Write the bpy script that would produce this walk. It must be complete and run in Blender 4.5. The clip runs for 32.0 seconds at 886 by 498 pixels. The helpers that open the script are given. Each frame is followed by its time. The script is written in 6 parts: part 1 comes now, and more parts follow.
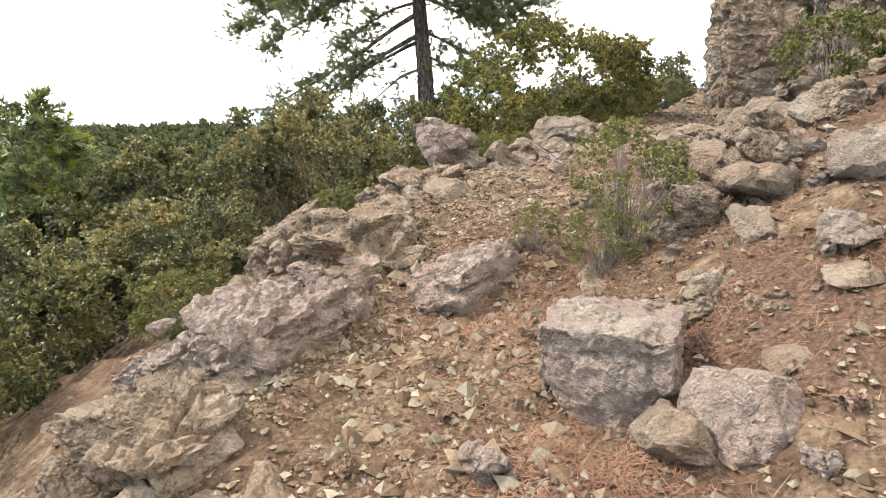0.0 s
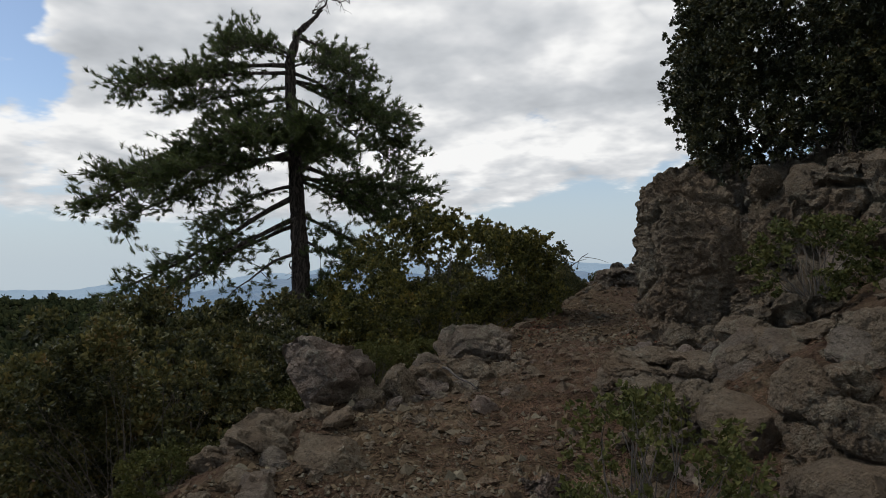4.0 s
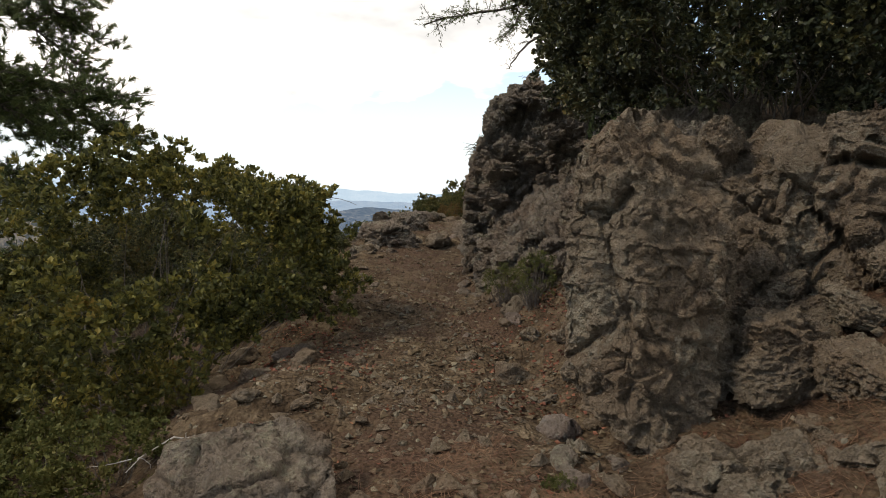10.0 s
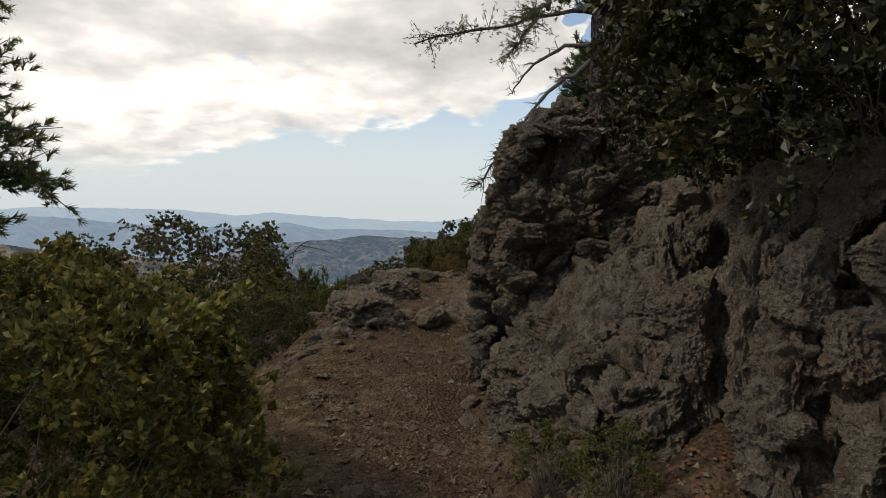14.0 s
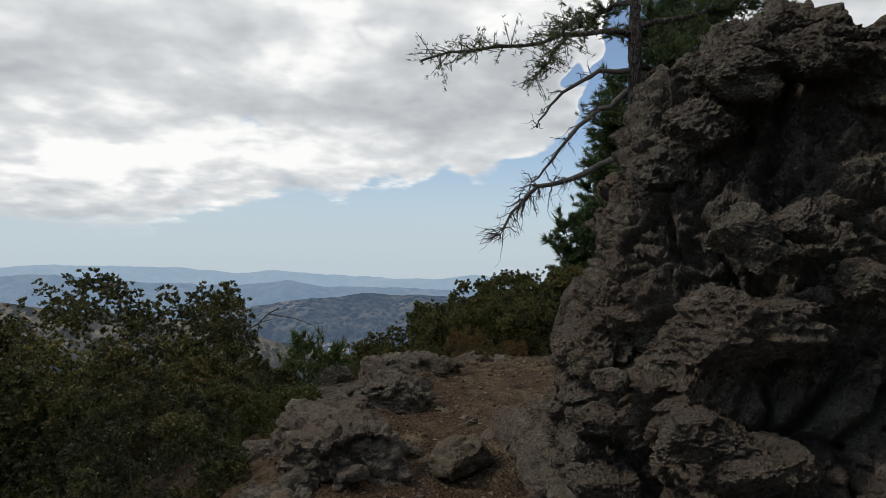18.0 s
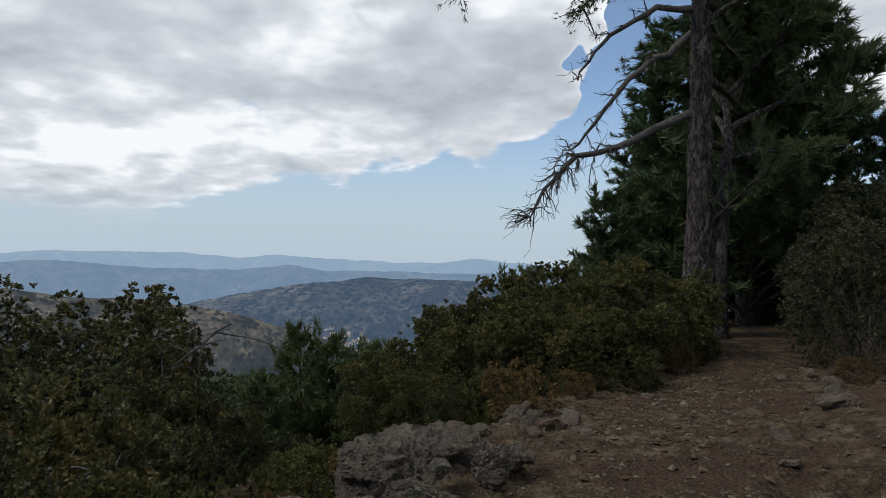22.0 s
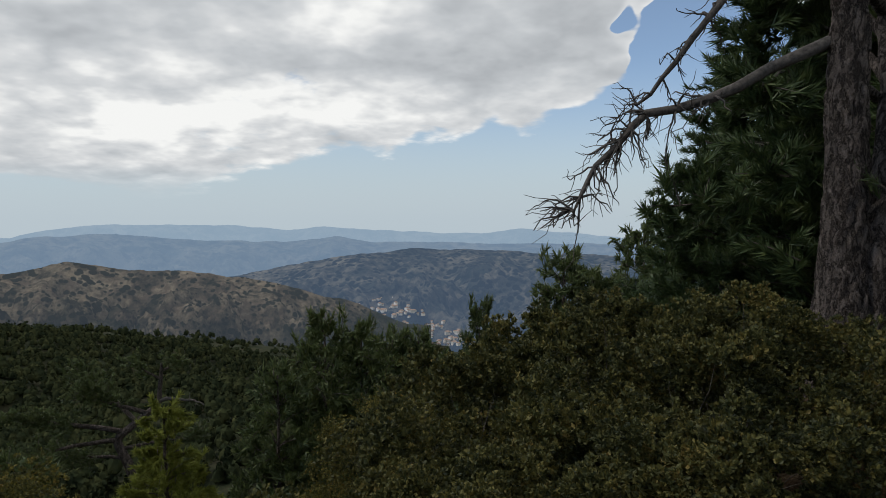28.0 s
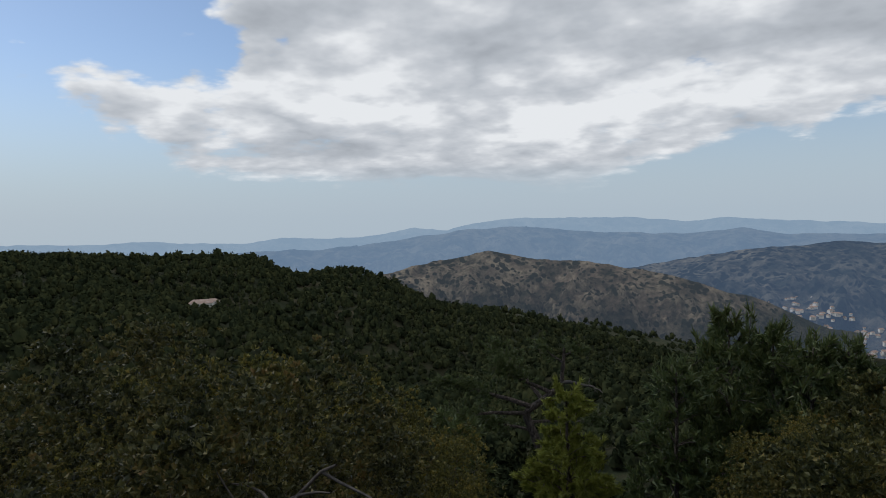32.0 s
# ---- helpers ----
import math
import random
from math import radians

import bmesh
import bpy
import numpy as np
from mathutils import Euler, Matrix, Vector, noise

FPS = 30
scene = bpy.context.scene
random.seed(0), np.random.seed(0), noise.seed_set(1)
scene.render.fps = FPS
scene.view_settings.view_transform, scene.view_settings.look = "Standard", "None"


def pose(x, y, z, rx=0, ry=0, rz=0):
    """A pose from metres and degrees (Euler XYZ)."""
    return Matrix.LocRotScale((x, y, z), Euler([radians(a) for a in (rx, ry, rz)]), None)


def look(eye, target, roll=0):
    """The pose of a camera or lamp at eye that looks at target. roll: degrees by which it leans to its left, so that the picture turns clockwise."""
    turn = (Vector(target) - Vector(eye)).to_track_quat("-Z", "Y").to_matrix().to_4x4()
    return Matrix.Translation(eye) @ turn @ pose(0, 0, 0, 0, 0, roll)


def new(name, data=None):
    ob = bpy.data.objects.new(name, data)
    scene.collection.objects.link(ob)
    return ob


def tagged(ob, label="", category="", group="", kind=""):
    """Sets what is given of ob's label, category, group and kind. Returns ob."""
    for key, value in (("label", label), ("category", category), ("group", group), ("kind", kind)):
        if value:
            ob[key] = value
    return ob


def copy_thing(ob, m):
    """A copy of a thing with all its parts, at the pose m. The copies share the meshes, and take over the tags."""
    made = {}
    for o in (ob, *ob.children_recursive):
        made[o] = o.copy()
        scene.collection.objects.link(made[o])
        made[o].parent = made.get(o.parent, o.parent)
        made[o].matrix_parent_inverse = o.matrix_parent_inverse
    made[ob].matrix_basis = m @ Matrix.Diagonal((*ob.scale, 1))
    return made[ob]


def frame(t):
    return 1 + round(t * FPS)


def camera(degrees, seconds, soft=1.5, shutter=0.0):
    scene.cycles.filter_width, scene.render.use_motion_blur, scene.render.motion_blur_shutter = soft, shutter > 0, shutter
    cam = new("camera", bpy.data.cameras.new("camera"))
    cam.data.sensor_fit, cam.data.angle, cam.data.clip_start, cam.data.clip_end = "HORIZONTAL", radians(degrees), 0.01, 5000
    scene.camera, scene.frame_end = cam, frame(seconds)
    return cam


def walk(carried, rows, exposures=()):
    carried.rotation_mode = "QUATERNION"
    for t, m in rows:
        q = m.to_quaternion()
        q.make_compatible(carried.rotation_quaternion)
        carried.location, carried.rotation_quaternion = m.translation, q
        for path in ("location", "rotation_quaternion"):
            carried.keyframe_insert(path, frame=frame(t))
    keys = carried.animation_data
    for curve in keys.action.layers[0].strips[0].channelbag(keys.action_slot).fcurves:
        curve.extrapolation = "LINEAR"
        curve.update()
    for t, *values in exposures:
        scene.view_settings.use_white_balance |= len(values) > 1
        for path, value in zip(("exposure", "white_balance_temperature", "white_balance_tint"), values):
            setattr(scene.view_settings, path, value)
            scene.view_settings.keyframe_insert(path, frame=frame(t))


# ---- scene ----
cam = camera(68.8, 32.0, 0.9)
PATH = [
    (0, (1.943, -2.157, 1.599), (1.107, -0.412, 1.09), -2.3),
    (0.5, (1.931, -2.058, 1.665), (1.072, -0.277, 1.361), -2.1),
    (1, (1.905, -1.879, 1.728), (1.028, -0.086, 1.6), -2.1),
    (1.5, (1.908, -1.788, 1.754), (1.02, 0.003, 1.724), -2.0),
    (2, (1.816, -1.625, 1.745), (0.93, 0.168, 1.761), -1.8),
    (2.5, (1.608, -1.405, 1.783), (0.775, 0.413, 1.809), -1.7),
    (3, (1.479, -1.201, 1.777), (0.74, 0.657, 1.803), -1.5),
    (3.5, (1.312, -0.883, 1.774), (0.701, 1.022, 1.797), -1.2),
    (4, (1.192, -0.673, 1.786), (0.706, 1.267, 1.804), -1.0),
    (4.5, (0.99, -0.413, 1.802), (0.624, 1.553, 1.812), -0.9),
    (6.5, (0.507, 0.568, 1.782), (0.384, 2.56, 1.666), 0.7),
    (7, (0.385, 0.776, 1.838), (0.29, 2.766, 1.658), 0.5),
    (7.5, (0.361, 1.064, 1.87), (0.349, 3.054, 1.668), 0.6),
    (8, (0.34, 1.316, 1.935), (0.395, 3.304, 1.731), 0.7),
    (8.5, (0.27, 1.644, 1.971), (0.367, 3.631, 1.759), 0.7),
    (9, (0.211, 1.878, 2.048), (0.409, 3.857, 1.835), 1.1),
    (9.5, (0.242, 2.248, 2.059), (0.563, 4.21, 1.842), 1.3),
    (10, (0.283, 2.546, 2.173), (0.668, 4.497, 1.958), 1.6),
    (10.5, (0.309, 2.87, 2.247), (0.704, 4.818, 2.026), 1.2),
    (11, (0.319, 3.138, 2.383), (0.715, 5.085, 2.16), 1.1),
    (11.5, (0.392, 3.433, 2.382), (0.787, 5.383, 2.181), 1.0),
    (12, (0.497, 3.77, 2.461), (0.892, 5.724, 2.296), 1.0),
    (12.5, (0.548, 4.162, 2.455), (0.943, 6.117, 2.308), 1.0),
    (13, (0.612, 4.49, 2.499), (1.009, 6.446, 2.362), 1.2),
    (13.5, (0.752, 4.867, 2.513), (1.147, 6.823, 2.378), 1.1),
    (14, (0.804, 5.165, 2.52), (1.198, 7.122, 2.389), 1.0),
    (14.5, (0.8, 5.599, 2.52), (1.188, 7.557, 2.405), 0.9),
    (16.5, (1.036, 7.223, 2.475), (1.412, 9.188, 2.474), 1.0),
    (17, (1.171, 7.703, 2.49), (1.55, 9.666, 2.517), 1.0),
    (17.5, (1.225, 8.054, 2.466), (1.607, 10.017, 2.511), 1.0),
    (18, (1.24, 8.5, 2.48), (1.627, 10.461, 2.526), 0.9),
    (18.5, (1.277, 8.941, 2.445), (1.673, 10.9, 2.49), 1.0),
    (19, (1.333, 9.327, 2.46), (1.73, 11.287, 2.506), 1.0),
    (19.5, (1.315, 9.74, 2.477), (1.716, 11.699, 2.524), 0.9),
    (20, (1.347, 10.065, 2.465), (1.75, 12.023, 2.513), 0.8),
    (20.5, (1.418, 10.594, 2.467), (1.815, 12.554, 2.487), 0.9),
    (21, (1.445, 10.863, 2.505), (1.836, 12.824, 2.512), 0.8),
    (21.5, (1.485, 11.357, 2.547), (1.877, 13.318, 2.551), 0.9),
    (22, (1.595, 11.678, 2.595), (1.979, 13.641, 2.591), 0.7),
    (22.5, (1.798, 12.165, 2.621), (2.174, 14.129, 2.615), 0.7),
    (23, (1.917, 12.518, 2.65), (2.28, 14.485, 2.628), 0.6),
    (23.5, (2.006, 12.923, 2.697), (2.366, 14.89, 2.663), 0.7),
    (24, (2.222, 13.336, 2.761), (2.579, 15.303, 2.718), 0.6),
    (24.5, (2.351, 13.64, 2.917), (2.708, 15.608, 2.869), 0.7),
    (25, (2.446, 14.032, 2.944), (2.803, 15.999, 2.893), 0.7),
    (25.5, (2.687, 14.383, 2.951), (3.043, 16.35, 2.896), 0.6),
    (27.5, (3.007, 15.602, 3.095), (3.357, 17.57, 3.037), 0.2),
    (28, (3.013, 15.729, 3.11), (3.257, 17.712, 3.013), -0.0),
    (28.5, (3.035, 15.89, 3.141), (3.133, 17.884, 3.021), -0.2),
    (29, (3.0, 15.96, 3.148), (2.938, 17.956, 3.027), -0.3),
    (29.5, (2.98, 15.97, 3.148), (2.771, 17.956, 3.03), -0.4),
    (30, (2.96, 15.98, 3.148), (2.623, 17.948, 3.03), -0.4),
    (30.5, (2.94, 15.99, 3.148), (2.468, 17.93, 3.029), -0.6),
    (31, (2.92, 16.0, 3.148), (2.309, 17.901, 3.031), -0.8),
    (31.5, (2.9, 16.01, 3.148), (2.152, 17.862, 3.034), -1.1),
    (32, (2.88, 16.02, 3.148), (1.968, 17.796, 3.038), -1.2),
]
EXPOSURES = [(0.0, 3.02, 7050, 15), (0.3, 2.5, 7050, 14), (0.6, 1.6, 7000, 12), (0.9, 0.4, 7050, 10), (1.2, -0.1, 6850, 10), (2.0, -0.15, 6600, 10), (3.0, -0.1, 6420, 9), (4.5, 0.1, 6600, 9),
             (6.5, 0.9, 7450, 11), (9.0, 1.0, 7350, 11), (11.0, 0.85, 7300, 11), (13.0, 0.45, 7300, 11), (14.5, 0.3, 7250, 11), (16.5, 0.15, 6850, 10), (18.0, 0.05, 6500, 8), (19.5, 0.0, 6150, 8),
             (23.5, 0.0, 6250, 8), (25.0, 0.05, 6600, 8), (28.0, -0.05, 6500, 8), (30.0, -0.15, 6250, 9), (32.0, -0.22, 6200, 9)]
walk(cam, [(t, look(eye, target, roll)) for t, eye, target, roll in PATH], EXPOSURES)

# ---- sky, sun ----
SUN_EL, SUN_AZ = radians(46), radians(-95)


def nodes_of(tree):
    tree.nodes.clear()

    def add(kind, **kw):
        n = tree.nodes.new(kind)
        for k, v in kw.items():
            if k == "inp":
                for a, b in v.items():
                    if isinstance(b, bpy.types.NodeSocket):
                        tree.links.new(b, n.inputs[a])
                    else:
                        n.inputs[a].default_value = b
            else:
                setattr(n, k, v)
        return n

    return add


def ramp(add, fac, stops, interp="LINEAR"):
    n = add("ShaderNodeValToRGB", inp={0: fac})
    n.color_ramp.interpolation = interp
    el = n.color_ramp.elements
    while len(el) < len(stops):
        el.new(0.5)
    for e, (p, c) in zip(el, stops):
        e.position = p
        e.color = (*c, 1) if len(c) == 3 else c
    return n.outputs[0]


def maths(add, op, a, b=0.0, c=0.0, clamp=False):
    return add("ShaderNodeMath", operation=op, use_clamp=clamp, inp={0: a, 1: b, 2: c}).outputs[0]


def mix(add, fac, a, b, blend="MIX"):
    n = add("ShaderNodeMix", data_type="RGBA", blend_type=blend, inp={0: fac, 6: a, 7: b})
    return n.outputs[2]


def noise_tex(add, vec, scale, detail=6.0, rough=0.55, distortion=0.0):
    return add("ShaderNodeTexNoise", inp={"Vector": vec, "Scale": scale, "Detail": detail, "Roughness": rough,
                                          "Distortion": distortion}).outputs[0]


def build_world():
    world = bpy.data.worlds.new("sky")
    scene.world = world
    world.use_nodes = True
    add = nodes_of(world.node_tree)
    sky = add("ShaderNodeTexSky", sky_type="NISHITA", sun_disc=False, sun_elevation=SUN_EL, sun_rotation=SUN_AZ,
              altitude=1500.0, air_density=1.0, dust_density=2.5, ozone_density=1.0)
    way = add("ShaderNodeTexCoord").outputs["Generated"]
    x, y, z = add("ShaderNodeSeparateXYZ", inp={0: way}).outputs
    up = maths(add, "MAXIMUM", z, 0.0)
    # the cloud bank hangs ahead: it ends to the side and its base sinks towards the far left; a second bank stands beyond the gap
    az = maths(add, "MULTIPLY", maths(add, "ARCTAN2", x, y), 57.2958)
    el = maths(add, "MULTIPLY", maths(add, "ARCSINE", z), 57.2958)
    sway = add("ShaderNodeTexNoise", inp={"Vector": way, "Scale": 5.0, "Detail": 3.0, "Roughness": 0.55}).outputs[1]
    sway = add("ShaderNodeSeparateXYZ", inp={0: sway}).outputs
    az = maths(add, "ADD", az, maths(add, "MULTIPLY", maths(add, "SUBTRACT", sway[0], 0.5), 26.0))
    el = maths(add, "ADD", el, maths(add, "MULTIPLY", maths(add, "SUBTRACT", sway[1], 0.5), 7.0))
    sweep = add("ShaderNodeMapRange", inp={0: az, 1: -90.0, 2: 90.0, 3: 0.0, 4: 1.0}).outputs[0]
    base = maths(add, "MULTIPLY", ramp(add, sweep, [((a + 90) / 180, (e / 30, e / 30, e / 30)) for a, e in
                                                    ((-62, 9), (-45, 2.2), (-25, 1.2), (-6, 2.6), (4, 5.4), (13, 7.6), (21, 10.5), (25, 22), (33, 25), (39, 9.5), (60, 7))]), 30.0)
    bias = add("ShaderNodeMapRange", interpolation_type="SMOOTHSTEP", inp={0: maths(add, "SUBTRACT", el, base), 1: -2.5, 2: 3.5, 3: -0.24, 4: 0.30}).outputs[0]
    gap = maths(add, "MULTIPLY", add("ShaderNodeMapRange", interpolation_type="SMOOTHSTEP", inp={0: az, 1: -52.0, 2: -37.0, 3: 0.32, 4: 0.0}).outputs[0],
                add("ShaderNodeMapRange", interpolation_type="SMOOTHSTEP", inp={0: el, 1: 7.0, 2: 14.0, 3: 0.35, 4: 1.0}).outputs[0])
    bias = maths(add, "SUBTRACT", bias, gap)

    def density(lift, detail):
        """Cloud density along each sky direction, seen a little higher up for lift above zero."""
        h = maths(add, "ADD", up, 0.20 + lift)
        flat = add("ShaderNodeCombineXYZ", inp={0: maths(add, "DIVIDE", x, h), 1: maths(add, "DIVIDE", y, h), 2: 4.3}).outputs[0]
        big = noise_tex(add, flat, 0.9, 2.0, 0.5)
        mid = noise_tex(add, flat, 2.1, detail, 0.54, 0.0)
        puff = add("ShaderNodeTexVoronoi", feature="SMOOTH_F1", inp={"Vector": flat, "Scale": 5.0, "Detail": 3.0, "Roughness": 0.6, "Smoothness": 0.35}).outputs["Distance"]
        d = maths(add, "ADD", maths(add, "MULTIPLY", big, 0.45), maths(add, "MULTIPLY", mid, 0.45))
        return maths(add, "ADD", maths(add, "SUBTRACT", d, maths(add, "MULTIPLY", puff, 0.13)), bias)

    dens = density(0.0, 7.0)
    above = density(0.05, 3.0)
    soft = add("ShaderNodeMapRange", inp={0: up, 1: 0.05, 2: 0.22, 3: 0.56, 4: 0.46}).outputs[0]
    cover = add("ShaderNodeMapRange", interpolation_type="SMOOTHSTEP", inp={0: dens, 1: 0.375, 2: soft, 3: 0.0, 4: 1.0}).outputs[0]
    cover = maths(add, "MULTIPLY", cover, add("ShaderNodeMapRange", interpolation_type="SMOOTHSTEP", inp={0: up, 1: 0.02, 2: 0.08, 3: 0.0, 4: 1.0}).outputs[0])
    # lit tops and edges, grey undersides in broad level sheets
    lit = maths(add, "SUBTRACT", dens, above)
    sheet = noise_tex(add, add("ShaderNodeCombineXYZ", inp={0: maths(add, "MULTIPLY", az, 0.05), 1: maths(add, "MULTIPLY", el, 0.16), 2: 5.2}).outputs[0], 1.0, 3.0, 0.45, 0.2)
    tone = maths(add, "ADD", maths(add, "MULTIPLY", lit, 2.0), maths(add, "MULTIPLY", maths(add, "SUBTRACT", 0.60, dens), 0.9))
    tone = maths(add, "ADD", tone, maths(add, "MULTIPLY", maths(add, "SUBTRACT", sheet, 0.48), 1.2))
    hb = maths(add, "ADD", up, 0.20)
    heap = add("ShaderNodeCombineXYZ", inp={0: maths(add, "DIVIDE", x, hb), 1: maths(add, "DIVIDE", y, hb), 2: 1.1}).outputs[0]
    heap = add("ShaderNodeVectorMath", operation="MULTIPLY_ADD", inp={0: add("ShaderNodeTexNoise", inp={"Vector": heap, "Scale": 3.0, "Detail": 4.0}).outputs[1], 1: (0.25, 0.25, 0.0), 2: heap}).outputs[0]
    billow = maths(add, "ABSOLUTE", maths(add, "SUBTRACT", noise_tex(add, heap, 1.5, 3.0, 0.5), 0.5))
    tone = maths(add, "ADD", tone, maths(add, "MULTIPLY", maths(add, "SUBTRACT", billow, 0.08), 2.2))
    tone = ramp(add, maths(add, "ADD", tone, 0.5), [(0.05, (0.45, 0.47, 0.50)), (0.34, (0.57, 0.59, 0.62)), (0.56, (0.71, 0.72, 0.74)), (0.78, (0.95, 0.945, 0.94))])
    blue = mix(add, 1.0, sky.outputs[0], (0.125, 0.13, 0.135, 1), "MULTIPLY")
    haze = add("ShaderNodeMapRange", interpolation_type="SMOOTHSTEP", inp={0: up, 1: 0.0, 2: 0.24, 3: 0.92, 4: 0.12}).outputs[0]
    clear = mix(add, haze, blue, (0.50, 0.58, 0.65, 1))
    total = mix(add, cover, clear, tone)
    bg = add("ShaderNodeBackground", inp={0: total, 1: 1.0})
    add("ShaderNodeOutputWorld", inp={0: bg.outputs[0]})


build_world()
sun = new("sun", bpy.data.lights.new("sun", "SUN"))
sun.data.energy, sun.data.angle, sun.data.color = 1.45, radians(11), (1.0, 0.93, 0.84)
sun.matrix_world = look((0, 0, 0), (-math.sin(SUN_AZ) * math.cos(SUN_EL), -math.cos(SUN_AZ) * math.cos(SUN_EL), -math.sin(SUN_EL)))

# ---- materials ----
def material(name):
    m = bpy.data.materials.new(name)
    m.use_nodes = True
    return m, nodes_of(m.node_tree)


def finish(add, color, rough=0.9, bump=None, strength=0.5, dist=0.02, spec=0.2, trans=0.0, haze_glow=None):
    inp = {"Base Color": color, "Roughness": rough, "Specular IOR Level": spec}
    if bump is not None:
        inp["Normal"] = add("ShaderNodeBump", inp={"Strength": strength, "Distance": dist, "Height": bump}).outputs[0]
    b = add("ShaderNodeBsdfPrincipled", inp=inp)
    out = b.outputs[0]
    if trans:
        t = add("ShaderNodeBsdfTranslucent", inp={0: color})
        out = add("ShaderNodeMixShader", inp={0: trans, 1: out, 2: t.outputs[0]}).outputs[0]
    # distance haze: an even emission colour mixed over the surface
    if haze_glow is not None:
        e = add("ShaderNodeEmission", inp={0: haze_glow[0], 1: 1.0})
        out = add("ShaderNodeMixShader", inp={0: haze_glow[1], 1: out, 2: e.outputs[0]}).outputs[0]
    add("ShaderNodeOutputMaterial", inp={0: out})


def place(add):
    return add("ShaderNodeNewGeometry").outputs["Position"]


def rock_material(name, dark, pale, warm, lichen):
    """Weathered rock of one quiet tone: grain, lichen crusts, rusty and grey patches."""
    m, add = material(name)
    p = place(add)
    n1 = noise_tex(add, p, 1.7, 4.0, 0.6, 0.6)
    n2 = noise_tex(add, p, 8.0, 9.0, 0.7)
    n3 = noise_tex(add, p, 75.0, 6.0, 0.75)
    mid = tuple(0.45 * a + 0.55 * b for a, b in zip(dark, pale))
    c = ramp(add, n2, [(0.28, tuple(0.7 * a + 0.3 * b for a, b in zip(dark, mid))), (0.46, mid), (0.70, pale)])
    c = mix(add, ramp(add, n1, [(0.42, (0, 0, 0)), (0.66, (0.7, 0.7, 0.7))]), c, (*warm, 1))
    crust = maths(add, "ADD", maths(add, "MULTIPLY", noise_tex(add, p, 3.1, 3.0, 0.6), 0.5), maths(add, "MULTIPLY", noise_tex(add, p, 26.0, 6.0, 0.7), 0.5))
    c = mix(add, ramp(add, crust, [(0.53, (0, 0, 0)), (0.60, (0.6, 0.6, 0.6))]), c, (*lichen, 1))
    c = mix(add, ramp(add, noise_tex(add, p, 34.0, 5.0, 0.7), [(0.33, (0.55, 0.55, 0.55)), (0.43, (0, 0, 0))]), c, (*[k * 0.55 for k in dark], 1))
    c = mix(add, 0.8, c, ramp(add, n3, [(0.3, (0.55, 0.55, 0.55)), (0.5, (1.0, 1.0, 1.0)), (0.7, (1.35, 1.35, 1.35))]), "MULTIPLY")
    ridge = maths(add, "ABSOLUTE", maths(add, "SUBTRACT", noise_tex(add, p, 17.0, 5.0, 0.65), 0.5))
    h = maths(add, "ADD", maths(add, "MULTIPLY", n2, 0.9), maths(add, "MULTIPLY", n3, 0.45))
    h = maths(add, "ADD", h, maths(add, "MULTIPLY", ramp(add, ridge, [(0.0, (0, 0, 0)), (0.09, (1, 1, 1))]), 0.3))
    finish(add, c, 0.95, h, 1.0, 0.085, 0.12)
    return m


def soil_material():
    m, add = material("stony_soil")
    p = place(add)
    x, y, z = add("ShaderNodeSeparateXYZ", inp={0: p}).outputs
    far = add("ShaderNodeVectorMath", operation="DISTANCE", inp={0: p, 1: (2.0, 10.0, 1.0)}).outputs["Value"]
    big = noise_tex(add, p, 0.9, 5.0, 0.6, 0.4)
    mid = noise_tex(add, p, 6.0, 8.0, 0.7)
    fine = noise_tex(add, p, 55.0, 6.0, 0.7)
    soil = ramp(add, mid, [(0.34, (0.0303, 0.0196, 0.0113)), (0.5, (0.0842, 0.0587, 0.0348)), (0.66, (0.186, 0.14, 0.0876))])
    litter = ramp(add, fine, [(0.3, (0.0351, 0.019, 0.013)), (0.55, (0.0897, 0.0546, 0.0352)), (0.75, (0.164, 0.112, 0.0734))])
    c = mix(add, ramp(add, big, [(0.46, (0, 0, 0)), (0.60, (0.85, 0.85, 0.85))]), soil, litter)
    cell = add("ShaderNodeTexVoronoi", feature="F1", inp={"Vector": p, "Scale": 34.0, "Randomness": 1.0})
    chips = ramp(add, cell.outputs["Distance"], [(0.22, (1, 1, 1)), (0.36, (0, 0, 0))])
    pick = maths(add, "MULTIPLY", chips, ramp(add, cell.outputs["Color"], [(0.45, (0, 0, 0)), (0.6, (0.22, 0.22, 0.22))]))
    c = mix(add, pick, c, ramp(add, mid, [(0.3, (0.117, 0.0842, 0.0585)), (0.7, (0.281, 0.222, 0.164))]))
    wild = ramp(add, noise_tex(add, p, 0.05, 9.0, 0.7), [(0.3, (0.018, 0.025, 0.012)), (0.5, (0.03, 0.036, 0.018)), (0.7, (0.065, 0.055, 0.032))])
    c = mix(add, add("ShaderNodeMapRange", inp={0: far, 1: 22.0, 2: 60.0, 3: 0.0, 4: 1.0}).outputs[0], c, wild)
    h = maths(add, "ADD", maths(add, "MULTIPLY", mid, 0.8), maths(add, "MULTIPLY", fine, 0.5))
    h = maths(add, "SUBTRACT", h, maths(add, "MULTIPLY", cell.outputs["Distance"], 0.8))
    finish(add, c, 0.97, h, 1.0, 0.05, 0.1)
    return m


